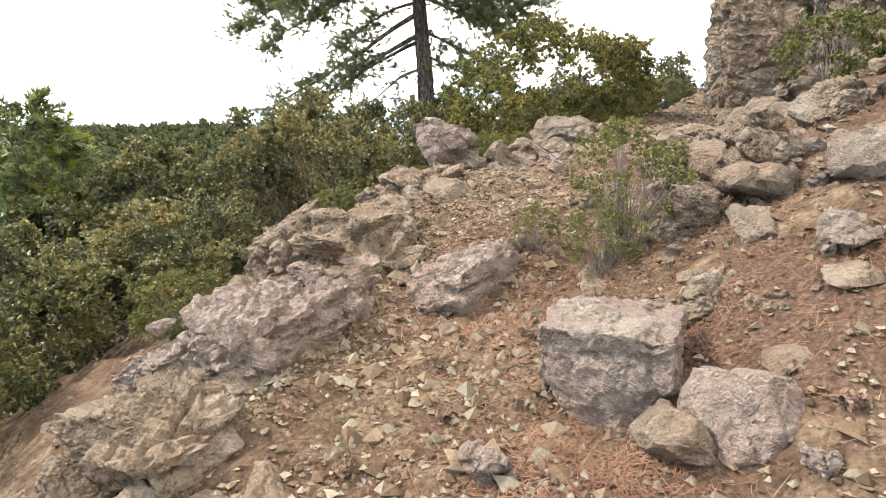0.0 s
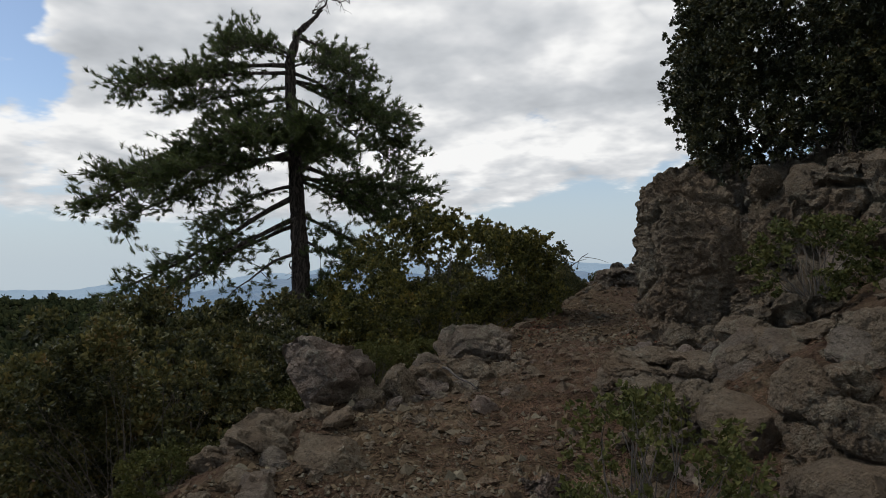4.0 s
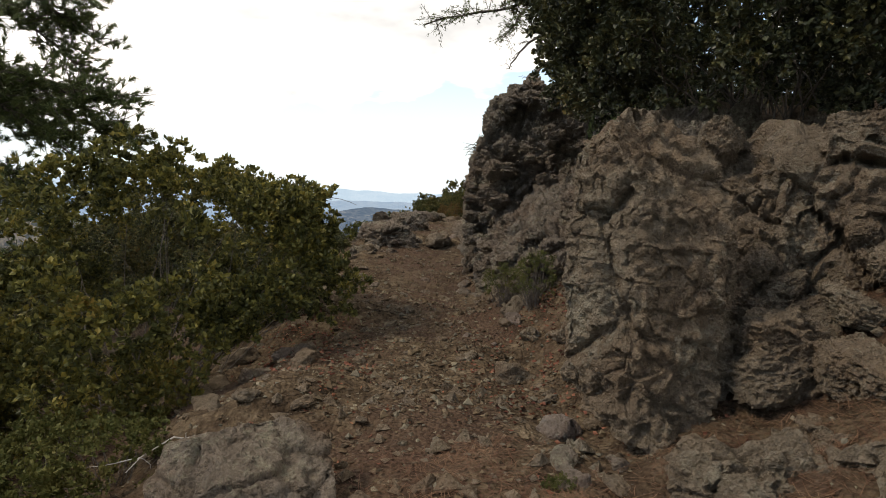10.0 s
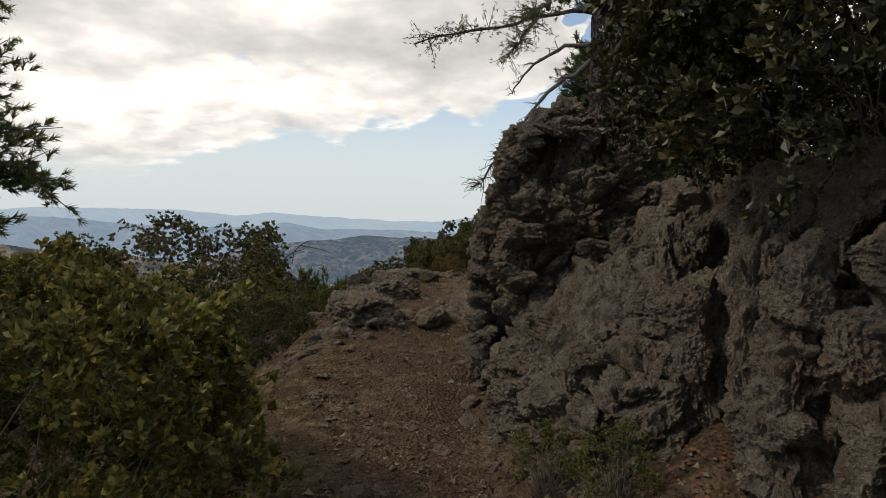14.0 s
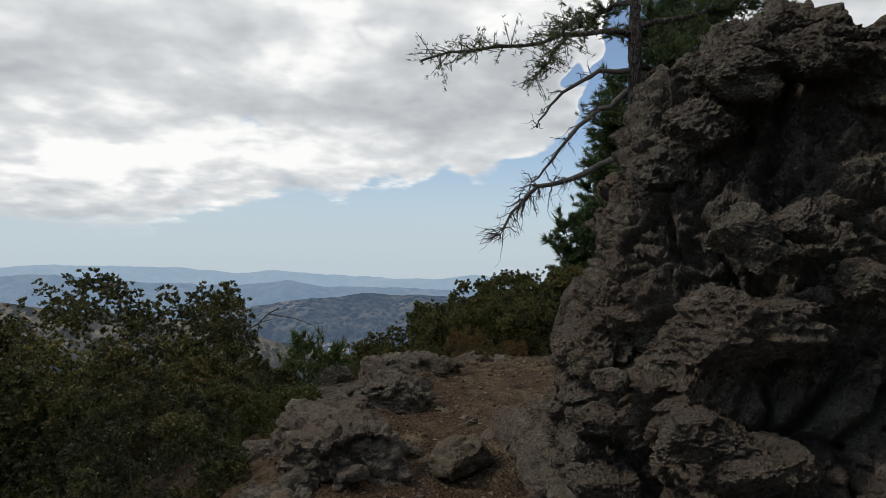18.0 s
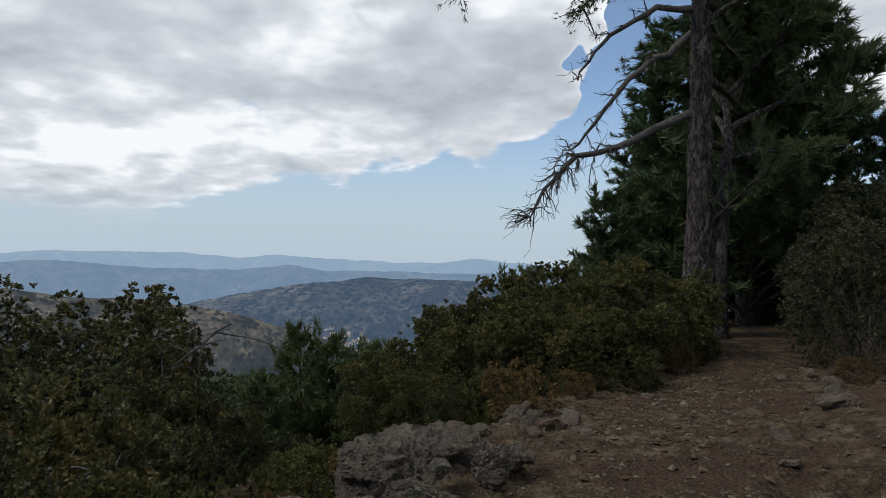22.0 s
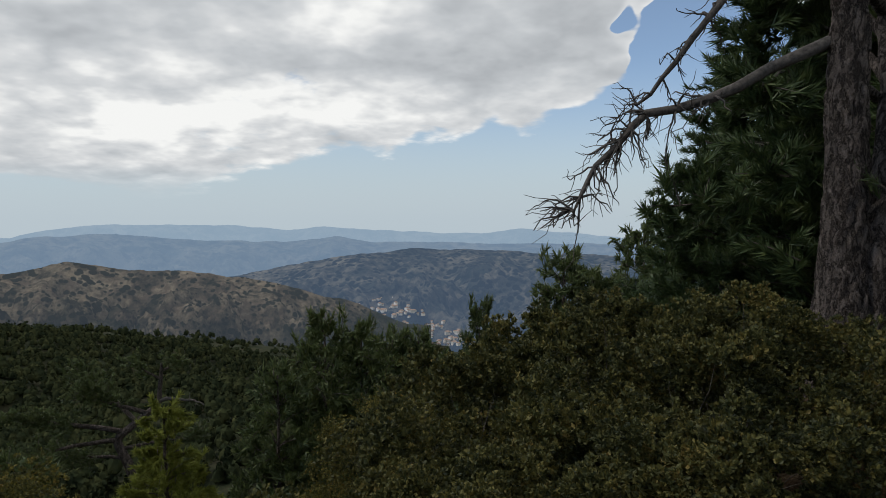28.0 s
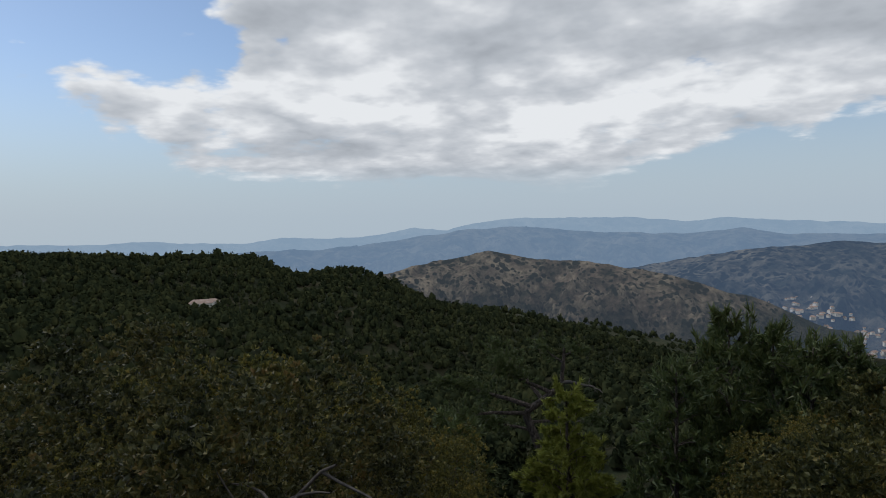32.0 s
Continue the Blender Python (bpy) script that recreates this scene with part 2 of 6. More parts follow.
def leaf_material(name, colours, rough=0.45, trans=0.22, spec=0.35, patch=5.0, single=0.45, broad=1.5):
    m, add = material(name)
    g = add("ShaderNodeNewGeometry")
    oi = add("ShaderNodeObjectInfo").outputs["Random"]
    r = maths(add, "ADD", maths(add, "MULTIPLY", maths(add, "SUBTRACT", g.outputs["Random Per Island"], 0.5), single), maths(add, "MULTIPLY", maths(add, "SUBTRACT", oi, 0.5), 0.14))
    n = noise_tex(add, g.outputs["Position"], patch, 3.0, 0.6)
    r = maths(add, "ADD", maths(add, "ADD", r, 0.42), maths(add, "MULTIPLY", maths(add, "SUBTRACT", n, 0.5), broad), clamp=True)
    c = ramp(add, r, [(i / (len(colours) - 1), k) for i, k in enumerate(colours)])
    finish(add, c, rough, spec=spec, trans=trans)
    return m


def bark_material(name, dark, pale, scale=1.0):
    """Plated bark: long uneven scales with dark furrows between them."""
    m, add = material(name)
    g = place(add)
    warp = add("ShaderNodeVectorMath", operation="MULTIPLY_ADD", inp={0: add("ShaderNodeTexNoise", inp={"Vector": g, "Scale": 3.5, "Detail": 5.0, "Roughness": 0.65}).outputs[1], 1: (0.22, 0.22, 0.5), 2: g}).outputs[0]
    p = add("ShaderNodeMapping", inp={0: warp, 3: (11.0 * scale, 11.0 * scale, 2.6 * scale)}).outputs[0]
    ridge = maths(add, "ABSOLUTE", maths(add, "SUBTRACT", noise_tex(add, p, 1.0, 5.0, 0.6), 0.5))
    n = noise_tex(add, p, 3.0, 8.0, 0.7)
    flake = noise_tex(add, g, 45.0, 6.0, 0.7)
    tone = maths(add, "ADD", maths(add, "MULTIPLY", n, 0.6), maths(add, "MULTIPLY", flake, 0.4))
    c = ramp(add, tone, [(0.36, dark), (0.5, tuple((a + b) / 2 for a, b in zip(dark, pale))), (0.66, pale)])
    c = mix(add, ramp(add, ridge, [(0.0, (0.95, 0.95, 0.95)), (0.08, (0, 0, 0))]), c, (*[k * 0.35 for k in dark], 1))
    h = maths(add, "ADD", ramp(add, ridge, [(0.0, (0, 0, 0)), (0.12, (1, 1, 1))]), maths(add, "MULTIPLY", tone, 0.9))
    finish(add, c, 0.95, h, 1.0, 0.04, 0.1)
    return m


def plain_material(name, a, b, scale=20.0, rough=0.8, bump=0.4):
    m, add = material(name)
    n = noise_tex(add, place(add), scale, 6.0, 0.65)
    finish(add, ramp(add, n, [(0.3, a), (0.7, b)]), rough, n, bump, 0.02)
    return m


def hill_material(name, colours, scale, haze_glow, amount, speck=0.0, woods=None):
    """Distant hillside: scrub and bare ground, with kilometres of air haze put in as a bluish emission."""
    m, add = material(name)
    p = place(add)
    n = noise_tex(add, p, scale, 10.0, 0.68)
    b = noise_tex(add, p, scale * 0.18, 4.0, 0.6)
    c = ramp(add, maths(add, "ADD", maths(add, "MULTIPLY", n, 0.6), maths(add, "MULTIPLY", b, 0.4)),
             [(0.38 + 0.24 * i / (len(colours) - 1), k) for i, k in enumerate(colours)])
    crest = maths(add, "ABSOLUTE", maths(add, "SUBTRACT", noise_tex(add, p, scale * 0.55, 7.0, 0.62, 0.3), 0.5))
    c = mix(add, ramp(add, crest, [(0.0, (0.55, 0.55, 0.55)), (0.06, (0, 0, 0))]), c, (*colours[-1], 1))
    c = mix(add, ramp(add, noise_tex(add, p, scale * 3.2, 6.0, 0.65), [(0.40, (0.7, 0.7, 0.7)), (0.54, (0, 0, 0))]), c, (*[k * 0.6 for k in colours[0]], 1))
    if speck:
        v = add("ShaderNodeTexVoronoi", feature="F1", inp={"Vector": p, "Scale": speck}).outputs["Distance"]
        v = maths(add, "ADD", v, maths(add, "MULTIPLY", maths(add, "SUBTRACT", noise_tex(add, p, speck * 0.3, 3.0), 0.5), 1.6))
        c = mix(add, ramp(add, v, [(0.30, (0.95, 0.95, 0.95)), (0.44, (0, 0, 0))]), c, (*[k * 0.7 for k in colours[0]], 1))
    if woods:
        z = add("ShaderNodeSeparateXYZ", inp={0: p}).outputs[2]
        z = maths(add, "ADD", z, maths(add, "MULTIPLY", maths(add, "SUBTRACT", b, 0.5), 160.0))
        c = mix(add, add("ShaderNodeMapRange", interpolation_type="SMOOTHSTEP", inp={0: z, 1: woods - 34, 2: woods + 20, 3: 0.8, 4: 0.0}).outputs[0], c, (0.022, 0.03, 0.018, 1))
    finish(add, c, 1.0, n, 1.0, 40.0, 0.0, haze_glow=((*haze_glow, 1), amount))
    return m


ROCK = rock_material("weathered_rock", (0.082, 0.062, 0.043), (0.295, 0.237, 0.167), (0.21, 0.145, 0.092), (0.31, 0.275, 0.20))
ROCK_DARK = rock_material("dark_lichened_rock", (0.0713, 0.0583, 0.0449), (0.286, 0.24, 0.186), (0.205, 0.145, 0.1), (0.313, 0.292, 0.204))
ROCK_PALE = rock_material("pale_rock", (0.105, 0.08, 0.063), (0.325, 0.268, 0.215), (0.26, 0.185, 0.142), (0.325, 0.298, 0.23))
ROCK_ORANGE = rock_material("rusty_rock", (0.20, 0.10, 0.05), (0.38, 0.21, 0.11), (0.30, 0.15, 0.07), (0.34, 0.27, 0.17))
SOIL = soil_material()
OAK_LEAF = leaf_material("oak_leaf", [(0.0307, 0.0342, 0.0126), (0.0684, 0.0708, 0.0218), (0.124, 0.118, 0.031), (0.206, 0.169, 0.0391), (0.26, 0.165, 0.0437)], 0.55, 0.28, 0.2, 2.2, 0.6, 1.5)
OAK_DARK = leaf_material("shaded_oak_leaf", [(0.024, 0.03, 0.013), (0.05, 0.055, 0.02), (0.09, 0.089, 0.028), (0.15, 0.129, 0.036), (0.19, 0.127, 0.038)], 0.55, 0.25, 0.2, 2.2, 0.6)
# darker oak leaf copy: the dense crown's own shade is put into its colour
OAK_DEEP = leaf_material("self_shaded_oak_leaf", [(0.0192, 0.0216, 0.0115), (0.0336, 0.0372, 0.0172), (0.0576, 0.06, 0.0242), (0.102, 0.09, 0.0322), (0.168, 0.108, 0.0345)], 0.45, 0.15, 0.3, 2.2, 0.6)
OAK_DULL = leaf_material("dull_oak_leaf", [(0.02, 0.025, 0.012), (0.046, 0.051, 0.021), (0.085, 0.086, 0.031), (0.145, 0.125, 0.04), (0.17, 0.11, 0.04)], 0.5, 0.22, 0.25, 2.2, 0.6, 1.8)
SHRUB_LEAF = leaf_material("shrub_leaf", [(0.039, 0.0484, 0.014), (0.0663, 0.0718, 0.0203), (0.0975, 0.0936, 0.0265), (0.117, 0.0975, 0.0312)], 0.7, 0.2, 0.15)
DRY_LEAF = leaf_material("dry_shrub_leaf", [(0.07, 0.05, 0.022), (0.12, 0.075, 0.03), (0.15, 0.10, 0.038), (0.10, 0.095, 0.03)], 0.8, 0.15, 0.1)
NEEDLE = leaf_material("pine_needle", [(0.038, 0.056, 0.021), (0.068, 0.092, 0.031), (0.105, 0.128, 0.042), (0.155, 0.15, 0.052)], 0.5, 0.3, 0.3)
NEEDLE_DARK = leaf_material("dark_pine_needle", [(0.03, 0.0493, 0.0208), (0.054, 0.0812, 0.0299), (0.084, 0.116, 0.039), (0.135, 0.152, 0.0468)], 0.5, 0.25, 0.3)
NEEDLE_YOUNG = leaf_material("young_pine_needle", [(0.11, 0.125, 0.026), (0.165, 0.185, 0.034), (0.22, 0.24, 0.046), (0.27, 0.26, 0.065)], 0.6, 0.35, 0.15)
FAR_TREE = leaf_material("far_pine_foliage", [(0.013, 0.018, 0.00992), (0.0254, 0.0322, 0.0161), (0.0415, 0.0477, 0.0211), (0.062, 0.0645, 0.0273)], 0.9, 0.0, 0.0, 0.16, 0.5, 2.2)
PINE_BARK = bark_material("pine_bark", (0.05, 0.042, 0.036), (0.23, 0.19, 0.165))
OAK_BARK = plain_material("oak_bark", (0.05, 0.042, 0.035), (0.14, 0.12, 0.10), 30.0, 0.95)
DEAD_WOOD = plain_material("dead_wood", (0.035, 0.03, 0.027), (0.13, 0.115, 0.10), 18.0, 0.9)
GREY_TWIG = plain_material("bleached_twig", (0.25, 0.23, 0.20), (0.45, 0.42, 0.38), 18.0, 0.9)
# the blue and pale tones come from emitted haze, stronger on farther hills
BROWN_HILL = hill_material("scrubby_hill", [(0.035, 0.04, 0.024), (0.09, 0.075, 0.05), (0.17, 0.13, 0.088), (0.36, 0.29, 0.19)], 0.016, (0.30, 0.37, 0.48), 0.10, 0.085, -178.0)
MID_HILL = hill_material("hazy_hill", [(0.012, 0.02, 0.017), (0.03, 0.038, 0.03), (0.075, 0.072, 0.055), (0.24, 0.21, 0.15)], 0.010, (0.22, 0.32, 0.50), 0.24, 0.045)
BLUE_HILL = hill_material("haze_blue_hill", [(0.02, 0.04, 0.045), (0.05, 0.065, 0.06), (0.13, 0.13, 0.10), (0.22, 0.2, 0.15)], 0.005, (0.26, 0.37, 0.53), 0.60)
FAR_HILL = hill_material("haze_pale_hill", [(0.03, 0.05, 0.05), (0.06, 0.075, 0.07), (0.15, 0.15, 0.12), (0.24, 0.22, 0.17)], 0.004, (0.35, 0.47, 0.61), 0.76)


def gravel_material():
    m, add = material("gravel")
    g = add("ShaderNodeNewGeometry")
    c = ramp(add, g.outputs["Random Per Island"], [(0.0, (0.045, 0.0311, 0.0187)), (0.35, (0.0983, 0.0674, 0.0389)), (0.6, (0.14, 0.104, 0.0623)), (0.85, (0.123, 0.112, 0.0818)), (1.0, (0.213, 0.181, 0.121))])
    n = noise_tex(add, g.outputs["Position"], 90.0, 5.0, 0.7)
    finish(add, mix(add, 0.6, c, ramp(add, n, [(0.3, (0.4, 0.4, 0.4)), (0.7, (1.3, 1.3, 1.3))]), "MULTIPLY"), 0.95, n, 0.6, 0.01, 0.15)
    return m


GRAVEL = gravel_material()
WALL_PAINT = plain_material("whitewash", (0.62, 0.60, 0.56), (0.78, 0.76, 0.72), 0.5, 0.9, 0.0)
ROOF_TILE = plain_material("roof_tile", (0.27, 0.19, 0.15), (0.42, 0.33, 0.28), 0.4, 0.9, 0.0)

# ---- mesh and noise helpers ----
def hashed(i, j, k, seed):
    h = (i * 374761393 + j * 668265263 + k * 2147483647 + seed * 1274126177) & 0xFFFFFFFF
    h = ((h ^ (h >> 13)) * 1274126177) & 0xFFFFFFFF
    h = ((h ^ (h >> 16)) * 2246822519) & 0xFFFFFFFF
    return ((h ^ (h >> 15)) & 0xFFFFFF) / float(0xFFFFFF)


def vnoise(p, seed=0):
    """Smooth value noise in -1..1 at the rows of p."""
    q = np.floor(p).astype(np.int64)
    f = p - q
    f = f * f * (3 - 2 * f)
    out = 0.0
    for a in (0, 1):
        wa = f[:, 0] if a else 1 - f[:, 0]
        for b in (0, 1):
            wb = f[:, 1] if b else 1 - f[:, 1]
            for c in (0, 1):
                wc = f[:, 2] if c else 1 - f[:, 2]
                out = out + wa * wb * wc * hashed(q[:, 0] + a, q[:, 1] + b, q[:, 2] + c, seed)
    return out * 2 - 1


def fbm(p, octaves=4, seed=0, gain=0.5):
    out, amp, s = 0.0, 1.0, 1.0
    for o in range(octaves):
        out = out + amp * vnoise(p * s + 17.3 * o, seed + o)
        amp, s = amp * gain, s * 2.03
    return out


def cells(p, seed=0):
    """Distances to the nearest and second nearest feature point, the nearest one's random number, and the way from it."""
    q = np.floor(p).astype(np.int64)
    f1, f2, who, way = np.full(len(p), 9.0), np.full(len(p), 9.0), np.zeros(len(p)), np.zeros((len(p), 3))
    for a in (-1, 0, 1):
        for b in (-1, 0, 1):
            for c in (-1, 0, 1):
                i, j, k = q[:, 0] + a, q[:, 1] + b, q[:, 2] + c
                w = p - np.stack([i + hashed(i, j, k, seed), j + hashed(i, j, k, seed + 7), k + hashed(i, j, k, seed + 13)], -1)
                d = np.linalg.norm(w, axis=1)
                near = d < f1
                f2 = np.where(near, f1, np.minimum(f2, d))
                who = np.where(near, hashed(i, j, k, seed + 23), who)
                way[near] = w[near]
                f1 = np.where(near, d, f1)
    return f1, f2, who, way


def facet(who, way):
    """Slope of each cell's broken face: a tilt of its own in every cell."""
    a, b = who * 6.283, who * 57.0
    return way[:, 0] * np.cos(a) + way[:, 1] * np.sin(a) * np.cos(b) + way[:, 2] * np.sin(b)


def mesh_from(name, verts, faces, mat, smooth=False):
    """A mesh from arrays; faces is an (n, 3) or (n, 4) array."""
    verts, faces = np.asarray(verts, np.float32), np.asarray(faces, np.int32)
    me = bpy.data.meshes.new(name)
    n, k = faces.shape
    me.vertices.add(len(verts))
    me.vertices.foreach_set("co", verts.ravel())
    me.loops.add(n * k)
    me.loops.foreach_set("vertex_index", faces.ravel())
    me.polygons.add(n)
    me.polygons.foreach_set("loop_start", np.arange(0, n * k, k, dtype=np.int32))
    me.polygons.foreach_set("loop_total", np.full(n, k, np.int32))
    me.polygons.foreach_set("use_smooth", np.full(n, smooth))
    me.materials.append(mat)
    me.update(calc_edges=True)
    return me


def part(name, data, parent, label=""):
    ob = new(name, data)
    ob.parent = parent
    return tagged(ob, label)


def sphere_arrays(sub):
    bm = bmesh.new()
    bmesh.ops.create_icosphere(bm, subdivisions=sub, radius=1.0)
    bm.verts.index_update()
    v = np.array([x.co[:] for x in bm.verts])
    f = np.array([[w.index for w in x.verts] for x in bm.faces])
    bm.free()
    return v, f


SPHERES = {k: sphere_arrays(k) for k in (1, 2, 3, 4, 5, 6, 7, 8)}


def tube(points, radii, sides=8, wob=0.0, seed=0):
    """A tapered tube along a bent line: verts and triangle faces."""
    pts = np.asarray(points, float)
    rng = np.random.default_rng(seed)
    t = np.gradient(pts, axis=0)
    t /= np.linalg.norm(t, axis=1)[:, None] + 1e-9
    ref = np.array([0.31, 0.2, 0.93]) if abs(t[0, 2]) < 0.9 else np.array([1.0, 0.1, 0.0])
    a = np.cross(t, ref)
    a /= np.linalg.norm(a, axis=1)[:, None] + 1e-9
    b = np.cross(t, a)
    ang = np.linspace(0, 2 * np.pi, sides, endpoint=False)
    r = np.asarray(radii)[:, None] * (1 + wob * rng.uniform(-1, 1, (len(pts), sides)))
    v = pts[:, None] + r[..., None] * (np.cos(ang)[None, :, None] * a[:, None] + np.sin(ang)[None, :, None] * b[:, None])
    f = []
    for i in range(len(pts) - 1):
        for j in range(sides):
            k = (j + 1) % sides
            p, q, u, w = i * sides + j, i * sides + k, (i + 1) * sides + k, (i + 1) * sides + j
            f += [(p, q, u), (p, u, w)]
    return v.reshape(-1, 3), np.array(f)


def joined(pieces):
    vs, fs, n = [], [], 0
    for v, f in pieces:
        vs.append(v)
        fs.append(f + n)
        n += len(v)
    return np.concatenate(vs), np.concatenate(fs)


def bent(a, b, n, sag, rng, jig=0.06):
    """A wavering line from a to b that sags (or arches) in the middle."""
    a, b = np.asarray(a, float), np.asarray(b, float)
    s = np.linspace(0, 1, n)[:, None]
    length = np.linalg.norm(b - a)
    p = a + (b - a) * s
    p[:, 2] += sag * 4 * (s * (1 - s))[:, 0]
    j = np.cumsum(rng.normal(0, jig * length / n, (n, 3)), axis=0)
    return p + (j - j[-1] * s) * np.sin(np.pi * s * 0.5 + 0.0001)


# ---- the lie of the land ----
TRAIL_Y = [-40, -6, -2.2, -0.4, 0.6, 3, 5.5, 8, 10.8, 12.5, 14.4, 16, 18.5, 20, 24, 29, 40, 80, 400]
TRAIL_X = [9, 3.4, 1.95, 1.0, 0.5, 0.38, 0.8, 1.2, 1.5, 1.95, 2.75, 3.9, 6.2, 7.9, 11.2, 15.2, 23, 50, 270]
TRAIL_Z = [-6, -0.55, 0.06, 0.24, 0.34, 0.72, 0.88, 0.86, 0.88, 1.08, 1.34, 1.32, 1.02, 1.02, 0.9, 0.8, 0.2, -3, -60]


def smooth_interp(y, ys, zs):
    return (np.interp(y - 0.5, ys, zs) + np.interp(y, ys, zs) + np.interp(y + 0.5, ys, zs)) / 3


def ease(x, a, b):
    t = np.clip((x - a) / (b - a), 0, 1)
    return t * t * (3 - 2 * t)


def land(x, y, rough=True):
    """The ground's height."""
    x, y = np.asarray(x, float), np.asarray(y, float)
    cx, cz = smooth_interp(y, TRAIL_Y, TRAIL_X), smooth_interp(y, TRAIL_Y, TRAIL_Z)
    lean = 1 / np.sqrt(1 + np.gradient(np.array(TRAIL_X, float), np.array(TRAIL_Y, float))[np.clip(np.searchsorted(TRAIL_Y, y) - 1, 0, len(TRAIL_Y) - 1)] ** 2)
    u = (x - cx) * lean
    wl = np.interp(y, [-3, 0, 3, 6, 12, 15, 20], [1.2, 1.25, 1.0, 0.95, 0.95, 0.9, 1.3])
    s = np.maximum(0, -u - wl)
    z = cz - 0.40 * s - 0.12 * np.minimum(s, 2.0)
    r = np.maximum(0, u - np.interp(y, [-3, 0, 4, 6, 8.3, 10, 12, 16], [0.5, 0.7, 0.75, 0.85, 0.55, 0.7, 0.8, 1.3]))
    steep = np.interp(y, [-6, 0, 4, 11, 13.5, 20], [0.34, 0.42, 0.55, 0.55, 0.16, 0.10])
    z = z + np.where(r < 5, steep * r, steep * 5 + 0.12 * (r - 5))
    z = np.where(z > 6, 6 + (z - 6) * 0.3, z)
    z = z - 0.42 * np.maximum(0, y - 27 - 0.35 * np.maximum(0, x - 10)) - 0.10 * np.maximum(0, y - 60)
    # valley, and the wooded ridge beyond it
    d, az = np.hypot(x - 3, y - 16), np.degrees(np.arctan2(x - 3, y - 16))
    floor_z = np.interp(d, [0, 160, 260, 700, 1000, 1800, 6000], [-66, -66, -74, -160, -270, -330, -360])
    crest = np.interp(az, [-180, -110, -61, -52, -46, -42.6, -40.7, -34, -28, -21, -16, -7, 20], [0, 0, -16, -30, -36, -40, -50, -60, -78, -98, -112, -135, -170])
    ridge = crest - 0.105 * np.maximum(0, 600 - d) - 0.16 * np.maximum(0, d - 600)
    ridge = np.where(az < 25, ridge, -400)
    z = np.maximum(z, np.maximum(floor_z, ridge))
    if rough:
        p = np.stack([x, y, np.zeros_like(x)], -1).reshape(-1, 3)
        near = 1 - ease(d, 25, 60)
        n = 0.10 * fbm(p * 0.9, 3, 5) + 0.045 * fbm(p * 4.0, 3, 9, 0.6)
        tread = np.exp(-(u / 0.6) ** 2).reshape(-1)
        z = z + (n * near.reshape(-1) * (1 - 0.5 * tread)).reshape(z.shape)
        far = ease(d, 40, 300).reshape(-1)
        z = z + (far * 9 * fbm(p * 0.012, 4, 3)).reshape(z.shape)
    return z


def grid_steps(lo, hi, step, far, grow):
    mid = list(np.arange(lo, hi + 1e-6, step))
    out, g, p = [], step, hi
    while p < far[1]:
        g = max(g, step) * grow
        p += g
        out.append(p)
    back, g, p = [], step, lo
    while p > far[0]:
        g = g * grow
        p -= g
        back.append(p)
    return np.array(back[::-1] + mid + out)


def build_ground():
    xs = grid_steps(-4.0, 8.0, 0.11, (-4600, 4600), 1.045)
    ys = grid_steps(-3.5, 22.0, 0.11, (-600, 4700), 1.045)
    X, Y = np.meshgrid(xs, ys)
    Z = land(X, Y)
    nx, ny = len(xs), len(ys)
    v = np.stack([X, Y, Z], -1).reshape(-1, 3)
    i = (np.arange(ny - 1)[:, None] * nx + np.arange(nx - 1)[None, :]).reshape(-1)
    f = np.stack([i, i + 1, i + nx + 1, i + nx], -1)
    ob = new("ground", mesh_from("ground", v, f, SOIL, True))
    tagged(ob, "stony reddish-brown hillside with gravel, soil and pine litter", "ground", kind="structure")


build_ground()


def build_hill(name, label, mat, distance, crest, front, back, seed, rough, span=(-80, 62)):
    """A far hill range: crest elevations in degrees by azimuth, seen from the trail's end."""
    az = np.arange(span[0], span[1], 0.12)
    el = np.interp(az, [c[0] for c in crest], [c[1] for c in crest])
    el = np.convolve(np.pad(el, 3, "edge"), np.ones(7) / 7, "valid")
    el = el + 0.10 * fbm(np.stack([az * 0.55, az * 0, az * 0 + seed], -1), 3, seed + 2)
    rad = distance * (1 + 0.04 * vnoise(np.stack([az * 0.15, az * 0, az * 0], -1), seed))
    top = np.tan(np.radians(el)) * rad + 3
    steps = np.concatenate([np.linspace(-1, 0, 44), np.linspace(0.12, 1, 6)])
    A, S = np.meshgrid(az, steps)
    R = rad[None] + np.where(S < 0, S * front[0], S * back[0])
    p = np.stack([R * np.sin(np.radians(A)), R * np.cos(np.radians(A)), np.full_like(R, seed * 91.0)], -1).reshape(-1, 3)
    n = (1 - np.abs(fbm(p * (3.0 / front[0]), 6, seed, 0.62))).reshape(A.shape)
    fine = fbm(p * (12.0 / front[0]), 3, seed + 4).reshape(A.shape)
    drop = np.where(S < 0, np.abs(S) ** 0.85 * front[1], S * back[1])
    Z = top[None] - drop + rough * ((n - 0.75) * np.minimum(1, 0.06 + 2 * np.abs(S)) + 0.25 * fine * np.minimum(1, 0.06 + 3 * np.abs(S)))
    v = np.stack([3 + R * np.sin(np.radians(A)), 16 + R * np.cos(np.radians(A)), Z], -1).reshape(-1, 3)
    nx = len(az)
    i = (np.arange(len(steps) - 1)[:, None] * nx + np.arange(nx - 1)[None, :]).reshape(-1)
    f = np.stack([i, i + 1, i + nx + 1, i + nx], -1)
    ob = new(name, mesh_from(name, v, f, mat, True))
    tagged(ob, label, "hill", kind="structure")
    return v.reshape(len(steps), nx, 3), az


